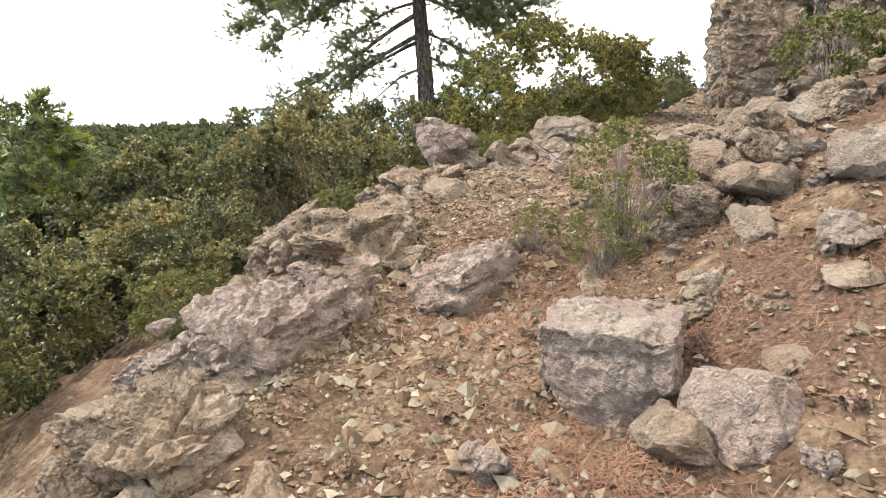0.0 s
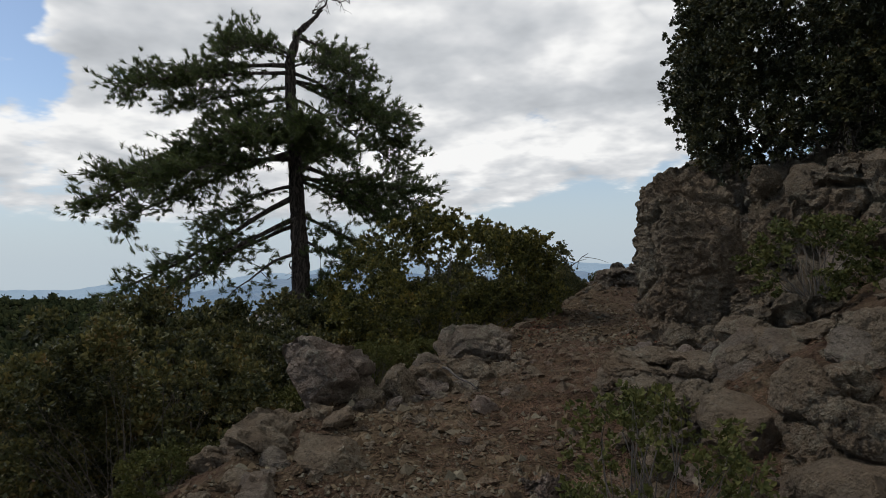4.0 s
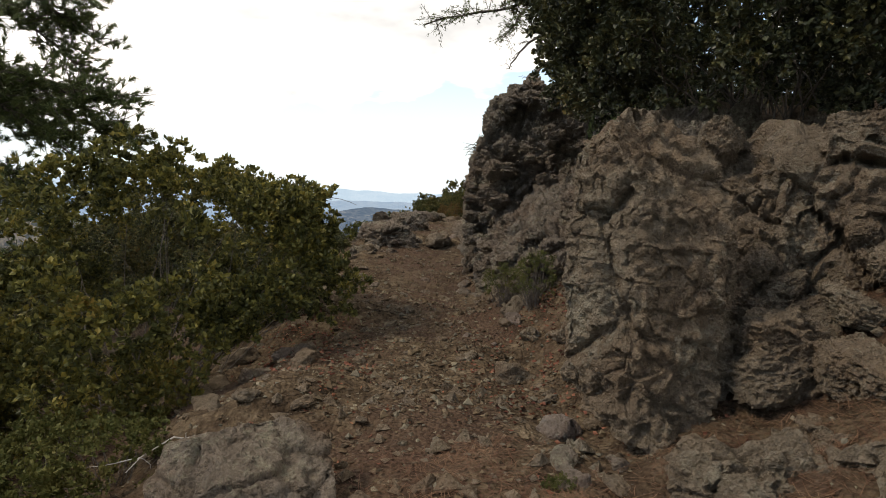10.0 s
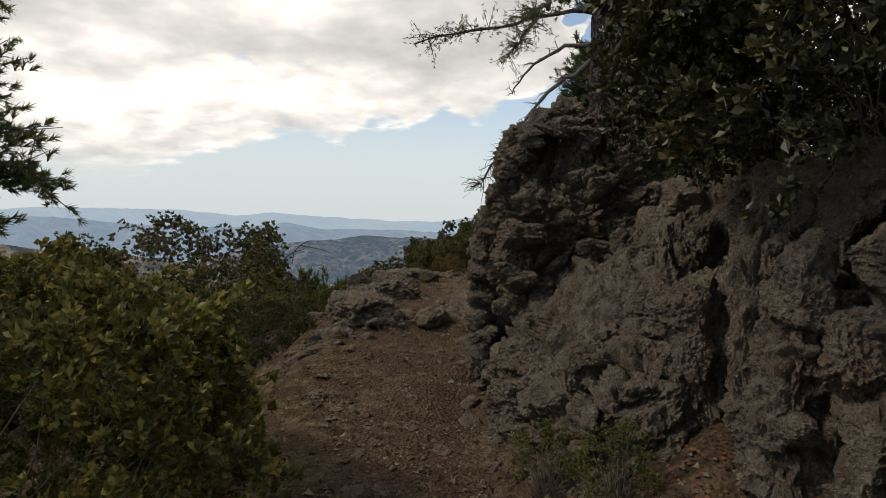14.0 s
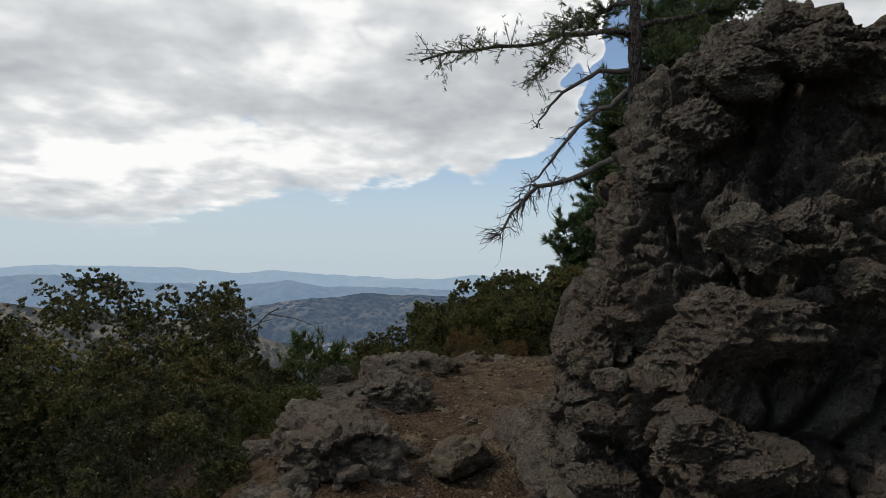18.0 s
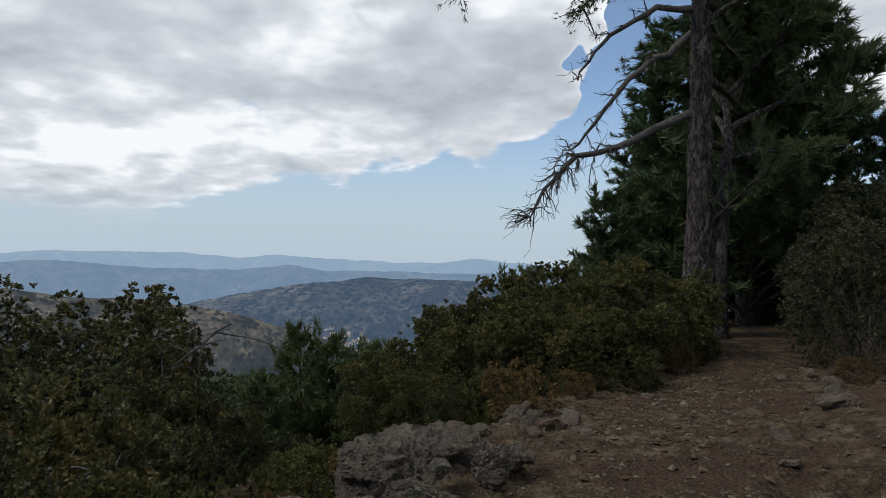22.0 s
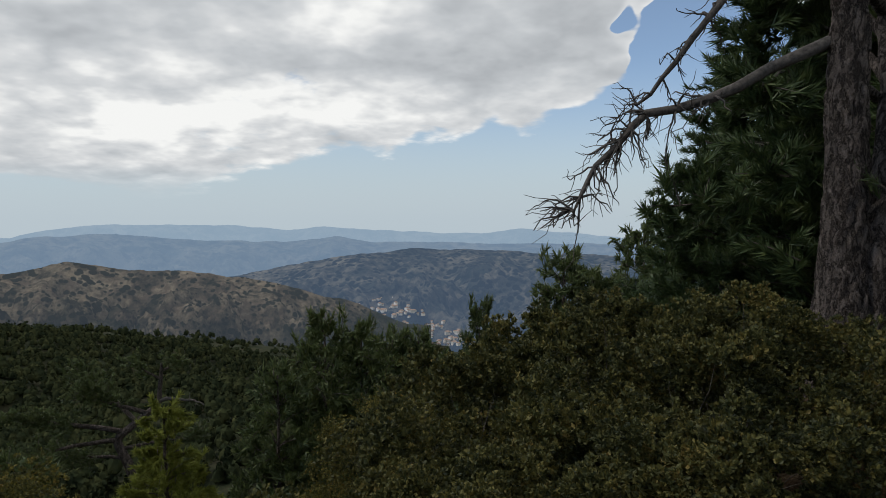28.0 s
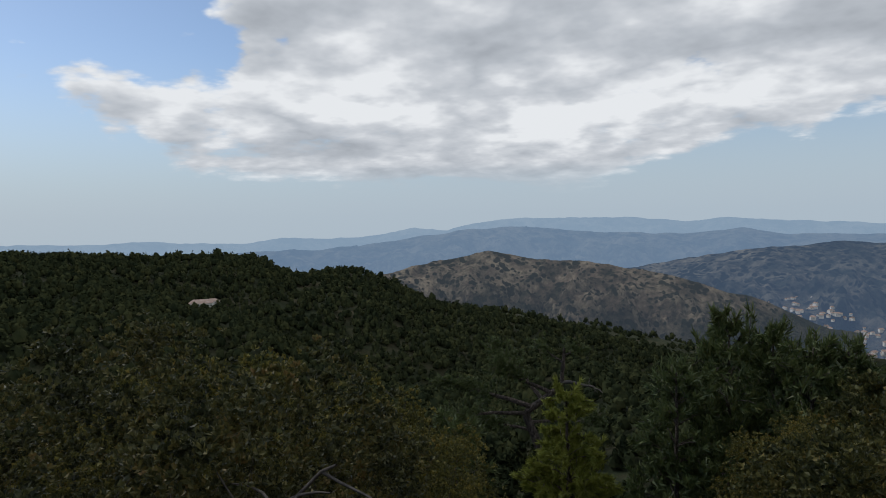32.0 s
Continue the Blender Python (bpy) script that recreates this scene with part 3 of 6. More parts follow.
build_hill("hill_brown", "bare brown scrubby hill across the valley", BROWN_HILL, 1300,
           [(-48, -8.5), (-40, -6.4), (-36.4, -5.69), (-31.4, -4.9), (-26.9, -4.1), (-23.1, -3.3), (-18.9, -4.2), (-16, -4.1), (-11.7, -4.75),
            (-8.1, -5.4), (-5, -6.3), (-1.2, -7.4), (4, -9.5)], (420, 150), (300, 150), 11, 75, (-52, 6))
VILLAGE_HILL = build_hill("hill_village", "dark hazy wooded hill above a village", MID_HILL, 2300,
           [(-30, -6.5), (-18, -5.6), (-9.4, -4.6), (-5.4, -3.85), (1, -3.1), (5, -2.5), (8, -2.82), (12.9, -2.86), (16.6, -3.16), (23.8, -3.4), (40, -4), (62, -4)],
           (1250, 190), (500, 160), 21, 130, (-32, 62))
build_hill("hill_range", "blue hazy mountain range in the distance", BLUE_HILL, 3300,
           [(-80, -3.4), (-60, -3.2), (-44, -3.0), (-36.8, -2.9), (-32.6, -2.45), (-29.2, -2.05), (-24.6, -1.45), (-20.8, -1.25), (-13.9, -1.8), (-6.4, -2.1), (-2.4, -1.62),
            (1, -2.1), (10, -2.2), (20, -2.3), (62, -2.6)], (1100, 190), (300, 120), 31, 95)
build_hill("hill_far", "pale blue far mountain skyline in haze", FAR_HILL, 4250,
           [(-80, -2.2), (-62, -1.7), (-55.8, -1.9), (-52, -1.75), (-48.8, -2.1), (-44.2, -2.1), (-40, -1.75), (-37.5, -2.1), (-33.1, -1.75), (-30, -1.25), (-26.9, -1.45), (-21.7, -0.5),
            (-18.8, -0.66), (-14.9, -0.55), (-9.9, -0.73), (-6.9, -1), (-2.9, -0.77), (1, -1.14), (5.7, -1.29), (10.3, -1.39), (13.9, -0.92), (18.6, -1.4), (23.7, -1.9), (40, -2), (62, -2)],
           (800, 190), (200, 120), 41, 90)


# ---- rocks ----
def rock_form(size, seed, sub=4, block=(1.0, 1.0, 1.0), amp=0.12, crack=0.10, fine=0.03, cuts=6, box=0.6, deep=0.62, taper=0.0, shear=0.0, joints=0):
    """A weathered rock: boxed ellipsoid, flat breaks, jointed blocks with cracks between them, knobs and pits."""
    v, f = SPHERES[sub]
    rng = np.random.default_rng(seed)
    size = np.asarray(size, float)
    m = np.max(np.abs(v), axis=1)[:, None]
    p = v * ((1 - box) + box / np.maximum(m, 0.5))
    for _ in range(cuts):
        d = rng.normal(size=3)
        d /= np.linalg.norm(d)
        h = rng.uniform(deep, deep + 0.33)
        over = np.maximum(0, p @ d - h)
        p = p - over[:, None] * d * 0.92
    p = p * size
    p[:, :2] *= 1 - taper * np.clip(p[:, 2:] / size[2] + 0.1, 0, 1) ** 1.3
    p[:, 2] += shear * p[:, 0]
    a, b, c = p[f[:, 0]], p[f[:, 1]], p[f[:, 2]]
    face = np.cross(b - a, c - a)
    n = np.stack([sum(np.bincount(f[:, j], face[:, k], len(p)) for j in range(3)) for k in range(3)], -1)
    n = n / (np.linalg.norm(n, axis=1)[:, None] + 1e-12) + 0.25 * v
    n /= np.linalg.norm(n, axis=1)[:, None]
    unit = size.min()
    w = p + 0.06 * unit * np.stack([vnoise(p * (1.6 / unit) + k * 9.1, seed + k) for k in range(3)], -1)
    w = w + 0.016 * min(1.0, unit * 2) * np.stack([fbm(p * (4.5 / unit) + k * 5.3, 2, seed + 8 + k) for k in range(3)], -1)
    b = np.asarray(block, float)
    f1, f2, who, way = cells(w / b + seed * 3.7, seed)
    broken = 0.3 + 0.7 * np.clip(0.5 + 1.4 * vnoise(p * (1.3 / unit), seed + 70), 0, 1)
    out = amp * ((who - 0.5) * 0.9 + 0.5 * facet(who, way) - 0.22 * f1 ** 2)
    out = out - crack * broken * np.exp(-((f2 - f1) / 0.06) ** 2)
    k = np.maximum(b * 0.42, 0.05)
    g1, g2, whog, wayg = cells(w / k + seed * 1.3, seed + 31)
    out = out + amp * (0.28 * (whog - 0.5) + 0.30 * facet(whog, wayg) - 0.10 * g1 ** 2) - 0.30 * crack * np.exp(-((g2 - g1) / 0.08) ** 2) * np.clip(1.6 * whog - 0.3, 0, 1)
    if sub >= 5:
        h1, h2, whoh, wayh = cells(w / (k * 0.40) + seed * 0.7, seed + 61)
        out = out + fine * (0.55 * (whoh - 0.5) + 0.6 * facet(whoh, wayh)) - 0.35 * fine * np.exp(-((h2 - h1) / 0.10) ** 2) * (whoh > 0.4)
        pit, _, wp, _ = cells(p * 8.0, seed + 50)
        out = out - fine * 1.2 * (wp > 0.78) * np.exp(-(pit / 0.22) ** 2)
    out = out + 0.25 * amp * fbm(p * (1.1 / unit), 3, seed + 3) + fine * 0.9 * (0.3 - np.abs(fbm(p * 9.0, 3, seed + 5, 0.6)))
    owner = np.zeros(len(v), int)
    if joints:
        seeds = rng.normal(size=(joints, 3))
        seeds /= np.linalg.norm(seeds, axis=1)[:, None]
        q = v + 0.13 * np.stack([fbm(v * 3.1 + 4.4 * k, 3, seed + 90 + k) for k in range(3)], -1)
        d = np.linalg.norm(q[:, None] - seeds[None], axis=2)
        owner = np.argmin(d, axis=1)
        near = np.sort(d, axis=1)
        out = out - 0.8 * crack * np.exp(-((near[:, 1] - near[:, 0]) / 0.045) ** 2) + amp * 0.3 * (rng.uniform(-1, 1, joints)[owner])
    return p + n * out[:, None], f, owner


def rock_arrays(size, seed, **kw):
    return rock_form(size, seed, **kw)[:2]


def rock(name, loc, size, seed, label, mat=None, turn=0.0, tilt=0.0, joints=0, **kw):
    """A rock; with joints, it is parted into that many jointed blocks."""
    v, f, owner = rock_form(size, seed, joints=joints, **kw)
    if not joints:
        ob = new(name, mesh_from(name, v, f, mat or ROCK, False))
    else:
        ob = new(name)
        whose = owner[f[:, 0]]
        for k in range(joints):
            if np.any(whose == k):
                used, g = np.unique(f[whose == k], return_inverse=True)
                part("block", mesh_from("block", v[used], g.reshape(-1, 3), mat or ROCK, False), ob)
    ob.matrix_world = pose(*loc, tilt, 0, turn)
    return tagged(ob, label, "rock")

BLOCKS = {}


def block_shapes(mat):
    """Ten angular joint blocks of unit size, shared by the crags of one stone."""
    if mat.name not in BLOCKS:
        BLOCKS[mat.name] = [mesh_from("block", *rock_arrays((1.0, 1.0, 1.0), 500 + k, sub=5, block=(0.8, 0.8, 0.6), amp=0.13, crack=0.08, fine=0.09, cuts=12, box=0.7, deep=0.62), mat) for k in range(10)]
    return BLOCKS[mat.name]


def crag(top, size, count, lo, hi, seed, mat, flat=0.7, sink=0.35, low=-0.9, taper=0.0, spin=14.0, shear=0.0, power=1.8):
    """Angular blocks standing out of a rock's faces, in one system of joints, as parts of it."""
    rng = np.random.default_rng(seed)
    size = np.asarray(size, float)
    shapes = block_shapes(mat)
    n = 0
    while n < count:
        d = rng.normal(size=3)
        d /= np.linalg.norm(d)
        if d[2] < low:
            continue
        m = np.max(np.abs(d))
        p = d * (0.45 + 0.55 / max(m, 0.5)) * size * 0.97
        p[:2] *= 1 - taper * max(0.0, p[2] / size[2] + 0.1) ** 1.3
        p[2] += shear * p[0]
        r = lo + (hi - lo) * rng.uniform() ** power
        p = p - d * r * sink
        half = r * rng.uniform(0.75, 1.3, 3) * [1, 1, flat]
        ob = part("block", shapes[rng.integers(10)], top)
        ob.matrix_basis = pose(*p, *rng.normal(0, spin, 3)) @ Matrix.Diagonal((*half, 1)) @ pose(0, 0, 0, 0, 0, 90 * rng.integers(4))
        n += 1
    return top


# the leaning boulder and the wall of outcrops beside the trail
OUT = dict(amp=0.16, crack=0.14, fine=0.03, joints=5)
rock("rock_outcrop", (1.93, 5.5, 1.62), (0.41, 0.48, 0.98), 3, "tall rounded grey-brown boulder standing beside the trail", sub=8, turn=-38, joints=2, block=(0.75, 0.75, 0.6), amp=0.04, crack=0.05, fine=0.036, cuts=6, box=0.4)
crag(rock("rock_outcrop", (2.76, 6.08, 1.58), (0.25, 0.42, 0.98), 4, "knobbly grey boulder column with deep clefts beside the trail", sub=7, joints=4, block=(0.36, 0.4, 0.4), amp=0.06, crack=0.08, fine=0.045, cuts=6), (0.26, 0.42, 0.98), 22, 0.08, 0.2, 601, ROCK, 1.0, 0.45)
crag(rock("rock_outcrop", (3.28, 5.85, 1.55), (0.30, 0.46, 0.93), 21, "knobbly brown boulder column behind a dark cleft", sub=7, joints=4, block=(0.36, 0.4, 0.4), amp=0.06, crack=0.08, fine=0.045, cuts=6), (0.30, 0.46, 0.93), 24, 0.08, 0.22, 615, ROCK, 1.0, 0.45)
crag(rock("rock_outcrop", (2.78, 5.2, 1.15), (0.46, 0.42, 0.46), 18, "broken tan rock at the foot of the clefted boulder", sub=6, joints=4, block=(0.35, 0.35, 0.3), amp=0.09, crack=0.12, fine=0.035, cuts=8), (0.48, 0.42, 0.5), 26, 0.06, 0.22, 602, ROCK)
crag(rock("rock_outcrop", (3.5, 5.9, 1.7), (0.7, 0.8, 0.9), 5, "rough brown outcrop under the oak thicket", sub=6, block=(0.4, 0.5, 0.4), **OUT), (0.7, 0.8, 0.9), 26, 0.12, 0.34, 603, ROCK)
crag(rock("rock_wall", (3.55, 7.6, 1.62), (0.62, 1.1, 1.2), 6, "dark pitted rock wall with vertical fissures along the trail", ROCK_DARK, sub=7, joints=6, block=(0.34, 0.32, 0.5), amp=0.1, crack=0.12, fine=0.035, box=0.55), (0.62, 1.1, 1.2), 50, 0.09, 0.24, 604, ROCK_DARK, 1.1, 0.4, -0.9, 0, 14)
for k, (x, y, a, b, h, lean) in enumerate([(2.84, 6.72, 0.25, 0.17, 1.1, 5), (2.93, 7.06, 0.27, 0.15, 1.0, -4), (2.80, 7.40, 0.26, 0.17, 0.92, 6), (2.94, 7.76, 0.28, 0.17, 1.12, -3), (2.83, 8.12, 0.28, 0.18, 0.95, 4), (3.0, 8.5, 0.3, 0.2, 1.0, -5)]):
    crag(rock("rock_column", (x, y, 1.55), (a, b, h), 620 + k, "dark pitted rock column beside a deep fissure in the wall", ROCK_DARK, sub=6, block=(0.28, 0.28, 0.36), amp=0.07, crack=0.08, fine=0.045, cuts=7, box=0.35, tilt=lean), (a, b, h), 12, 0.07, 0.17, 640 + k, ROCK_DARK, 1.1, 0.5)
crag(rock("rock_outcrop", (2.62, 8.75, 1.25), (0.55, 0.75, 0.62), 31, "sloping brown rock bank between the wall and the tower", ROCK_DARK, sub=7, joints=6, block=(0.4, 0.4, 0.3), amp=0.13, crack=0.14, fine=0.04, shear=0.6, cuts=8), (0.55, 0.75, 0.62), 26, 0.08, 0.26, 605, ROCK_DARK, 0.6, 0.4, -0.9, 0, 14, 0.6)
crag(rock("rock_tower", (3.0, 10.6, 2.0), (0.88, 0.68, 1.47), 7, "tall dark jointed rock tower overhanging the trail", ROCK_DARK, sub=8, joints=8, block=(0.5, 0.5, 0.3), amp=0.09, crack=0.15, fine=0.05, cuts=9, box=0.5, taper=0.42), (0.88, 0.68, 1.47), 190, 0.06, 0.17, 606, ROCK_DARK, 0.8, 0.75, -0.9, 0.42, 8)
crag(rock("rock_outcrop", (2.92, 11.32, 1.8), (0.62, 0.46, 1.25), 20, "dark overhanging rock nose on the far side of the tower", ROCK_DARK, sub=7, joints=6, block=(0.5, 0.5, 0.42), amp=0.10, crack=0.15, fine=0.035, cuts=9, box=0.5, taper=0.3), (0.62, 0.46, 1.08), 80, 0.06, 0.17, 607, ROCK_DARK, 0.8, 0.7, -0.9, 0.3, 8)
crag(rock("rock_outcrop", (4.9, 9.3, 1.9), (1.4, 1.8, 1.0), 8, "dark rock bank behind the wall", ROCK_DARK, sub=6, block=(0.6, 0.6, 0.5), **OUT), (1.4, 1.8, 1.0), 40, 0.15, 0.45, 608, ROCK_DARK)
crag(rock("rock_outcrop", (2.85, 9.5, 1.5), (0.80, 0.85, 0.55), 9, "sloping brown rock apron at the foot of the tower", ROCK_DARK, sub=7, joints=7, block=(0.5, 0.5, 0.4), amp=0.16, crack=0.2, fine=0.05, shear=0.68), (0.80, 0.85, 0.55), 30, 0.10, 0.3, 609, ROCK_DARK, 0.6, 0.45, -0.9, 0, 14, 0.68)
rock("rock_block", (2.84, 12.45, 1.3), (0.48, 0.54, 0.56), 24, "fallen angular rock block leaning at the foot of the tower", ROCK_DARK, sub=6, joints=3, block=(0.8, 0.8, 0.7), amp=0.05, crack=0.05, fine=0.03, cuts=12, box=0.3, deep=0.5)
rock("boulder", (2.28, 12.85, 1.16), (0.20, 0.36, 0.15), 25, "low grey-green rock beside the gravel", ROCK, sub=5, block=(0.5, 0.5, 0.4), amp=0.03, crack=0.03, fine=0.02, cuts=12, box=0.2, deep=0.5, turn=-35)
crag(rock("rock_outcrop", (3.9, 13.0, 1.15), (0.65, 0.7, 0.45), 26, "rough brown bedrock step beyond the tower", ROCK_DARK, sub=6, block=(0.45, 0.5, 0.35), **OUT), (0.65, 0.7, 0.45), 30, 0.08, 0.24, 616, ROCK_DARK, 0.65, 0.45)
crag(rock("rock_outcrop", (3.2, 13.0, 1.1), (0.45, 0.4, 0.38), 29, "angular dark rock at the foot of the tower", ROCK_DARK, sub=6, joints=4, block=(0.5, 0.5, 0.4), amp=0.07, crack=0.08, fine=0.03, cuts=9, box=0.6), (0.45, 0.4, 0.38), 20, 0.07, 0.2, 617, ROCK_DARK, 0.7, 0.45)
crag(rock("rock_slab", (1.62, 3.72, 0.66), (0.48, 0.42, 0.48), 10, "pale grey ledge of layered rock beside the trail", ROCK, sub=6, block=(0.5, 0.5, 0.2), amp=0.07, crack=0.08, fine=0.03, cuts=8, box=0.7), (0.48, 0.42, 0.48), 30, 0.06, 0.22, 610, ROCK, 0.45, 0.45)
crag(rock("rock_slab", (2.25, 3.45, 0.72), (0.40, 0.42, 0.45), 19, "broken layered rock beside the ledge", ROCK, sub=6, block=(0.35, 0.35, 0.18), amp=0.08, crack=0.09, fine=0.03, cuts=8, box=0.6, turn=20), (0.40, 0.42, 0.45), 26, 0.06, 0.2, 611, ROCK, 0.45)
rock("rock_slab", (2.45, 3.9, 1.1), (0.42, 0.32, 0.42), 23, "brown rock shelf under a yellow shrub", ROCK, sub=6, block=(0.4, 0.4, 0.3), **OUT)
crag(rock("rock_slab", (2.15, 4.55, 0.95), (0.5, 0.32, 0.26), 22, "broken brown rocks at the foot of the boulders", ROCK, sub=6, block=(0.22, 0.22, 0.18), amp=0.12, crack=0.12, fine=0.025, cuts=7), (0.5, 0.32, 0.26), 24, 0.05, 0.16, 618, ROCK, 0.6, 0.35)
rock("rock_outcrop", (2.9, 4.2, 1.05), (0.8, 0.5, 0.5), 11, "brown rock step with a dark overhang", sub=6, block=(0.5, 0.5, 0.3), **OUT)
rock("boulder", (-0.62, 3.45, 0.98), (0.43, 0.42, 0.33), 12, "loose angular grey cap boulder resting on a slab", ROCK_PALE, sub=6, block=(0.7, 0.7, 0.5), amp=0.02, crack=0.035, fine=0.018, cuts=22, box=0.55, deep=0.42, tilt=-8, turn=25)
rock("rock_slab", (-0.74, 2.95, 0.52), (0.50, 0.62, 0.36), 13, "tilted brown slab under the cap boulder", sub=6, block=(0.6, 0.5, 0.3), amp=0.07, crack=0.08, fine=0.03, cuts=12, box=0.4, turn=12)
rock("boulder", (0.06, 5.15, 0.90), (0.42, 0.34, 0.34), 14, "pointed grey rock at the edge of the trail", ROCK_DARK, sub=6, block=(0.4, 0.4, 0.4), amp=0.025, crack=0.03, fine=0.018, cuts=18, box=0.1, deep=0.5)
rock("boulder", (0.12, 4.45, 0.83), (0.30, 0.24, 0.20), 16, "pale brown rock in the jumble beside the trail", sub=5, block=(0.3, 0.3, 0.3), amp=0.025, crack=0.03, fine=0.018, cuts=18, box=0.2, deep=0.5)
rock("boulder", (-0.08, 4.0, 0.84), (0.22, 0.17, 0.13), 17, "flat grey rock in the jumble beside the trail", sub=5, block=(0.3, 0.3, 0.3), amp=0.025, crack=0.03, fine=0.018, cuts=18, box=0.2, deep=0.5, turn=30)
rock("boulder", (-0.26, 3.75, 0.80), (0.24, 0.3, 0.26), 27, "grey rock wedged beside the cap boulder", sub=5, block=(0.3, 0.3, 0.3), amp=0.025, crack=0.03, fine=0.018, cuts=18, box=0.2, deep=0.5)
rock("stone", (-0.36, 2.95, 0.66), (0.12, 0.12, 0.13), 28, "grey lichened stone propping the cap boulder", ROCK, sub=4, block=(0.2, 0.2, 0.2), amp=0.03, crack=0.02, fine=0.01, cuts=8)
rock("stone", (-0.14, 3.02, 0.70), (0.085, 0.08, 0.08), 15, "orange rusty stone below the cap boulder", ROCK_ORANGE, sub=4, block=(0.2, 0.2, 0.2), amp=0.015, crack=0.01, fine=0.004, cuts=8)
for k, (x, y, z, a, b, c) in enumerate([(1.45, 13.2, 1.08, 0.46, 0.75, 0.38), (1.85, 14.3, 1.2, 0.42, 0.55, 0.34), (2.3, 15.3, 1.22, 0.5, 0.5, 0.32), (1.15, 12.5, 0.86, 0.4, 0.4, 0.28), (3.25, 16.2, 1.18, 0.55, 0.28, 0.16), (2.7, 15.9, 1.08, 0.35, 0.3, 0.2)]):
    crag(rock("rock_slab", (x, y, z), (a, b, c), 30 + k, "dark broken rock along the edge of the drop", ROCK_DARK, sub=6, block=(0.4, 0.4, 0.25), amp=0.07, crack=0.08, fine=0.035, cuts=8, turn=20 * k), (a, b, c), 20, 0.05, 0.17, 650 + k, ROCK_DARK, 0.6, 0.45)

# the rocky rib and boulders where the walk begins
rock("boulder", (1.51, 0.30, 0.42), (0.28, 0.25, 0.28), 41, "large square pinkish-grey boulder with a pitted top on pine litter", ROCK_PALE, sub=6, block=(0.5, 0.5, 0.5), amp=0.03, crack=0.02, fine=0.02, cuts=4, box=0.75)
rock("boulder", (1.99, 0.0, 0.47), (0.18, 0.17, 0.23), 42, "pale angular boulder on pine litter", ROCK_PALE, sub=6, block=(0.5, 0.5, 0.5), amp=0.03, crack=0.015, fine=0.012, cuts=14, box=0.4, turn=30)
rock("rock_slab", (0.51, 1.22, 0.44), (0.18, 0.56, 0.19), 43, "long grey-green rock rib in the trail", ROCK_PALE, sub=6, block=(0.4, 0.4, 0.3), amp=0.05, crack=0.04, fine=0.02, cuts=8, turn=-8)
crag(rock("rock_slab", (-0.5, 1.32, 0.46), (0.56, 0.42, 0.32), 44, "hollowed dark grey rock on the rim of the trail", ROCK, sub=6, block=(0.28, 0.28, 0.22), amp=0.06, crack=0.06, fine=0.03, cuts=7), (0.56, 0.42, 0.32), 30, 0.05, 0.2, 612, ROCK, 0.5, 0.3)
crag(rock("rock_slab", (-0.22, 0.3, 0.26), (0.40, 0.62, 0.38), 45, "jagged grey rock rib on the rim of the trail", ROCK_PALE, sub=6, block=(0.24, 0.26, 0.2), amp=0.06, crack=0.06, fine=0.03, cuts=7), (0.40, 0.62, 0.38), 44, 0.05, 0.2, 613, ROCK_PALE, 0.6, 0.3)
crag(rock("rock_slab", (-0.1, -0.55, 0.14), (0.38, 0.46, 0.28), 46, "sloping grey rock below the rim of the trail", ROCK, sub=6, block=(0.3, 0.3, 0.25), amp=0.06, crack=0.06, fine=0.03, cuts=7), (0.38, 0.46, 0.28), 28, 0.05, 0.18, 614, ROCK, 0.6, 0.3)
for k, (x, y, z, a, b, c, m) in enumerate([(1.65, 1.55, 0.82, 0.22, 0.24, 0.23, ROCK), (2.05, 1.85, 1.08, 0.26, 0.3, 0.30, ROCK), (2.36, 0.85, 0.92, 0.22, 0.18, 0.11, ROCK_PALE), (1.82, 0.74, 0.62, 0.17, 0.15, 0.12, ROCK),
                                           (2.1, 0.55, 0.70, 0.14, 0.12, 0.09, ROCK), (2.45, 1.42, 1.1, 0.26, 0.2, 0.12, ROCK_DARK), (1.5, 2.75, 0.92, 0.26, 0.24, 0.22, ROCK), (2.4, 2.7, 1.3, 0.34, 0.3, 0.2, ROCK),
                                           (3.1, 2.4, 1.5, 0.5, 0.4, 0.35, ROCK), (3.2, 3.3, 1.5, 0.5, 0.4, 0.35, ROCK_DARK), (0.91, 2.38, 0.68, 0.14, 0.11, 0.09, ROCK_PALE), (1.12, 2.2, 0.68, 0.10, 0.1, 0.09, ROCK),
                                           (1.22, -0.3, 0.24, 0.08, 0.09, 0.09, ROCK_PALE), (3.5, 1.2, 1.6, 0.5, 0.4, 0.3, ROCK), (2.18, -0.24, 0.50, 0.06, 0.055, 0.05, ROCK_PALE)]):
    rock("boulder", (x, y, z), (a, b, c), 60 + k, "weathered brown-grey rock half sunk in the slope", m, sub=6, block=(0.28, 0.28, 0.22), amp=0.05, crack=0.05, fine=0.02, cuts=14, box=0.5, deep=0.55, turn=37 * k)
rock("boulder", (14.6, 28.8, 0.75), (0.8, 0.6, 0.5), 90, "pale rounded boulder beside the far trail", ROCK_PALE, sub=5, block=(0.6, 0.6, 0.5), amp=0.1, crack=0.06, fine=0.02, cuts=6)

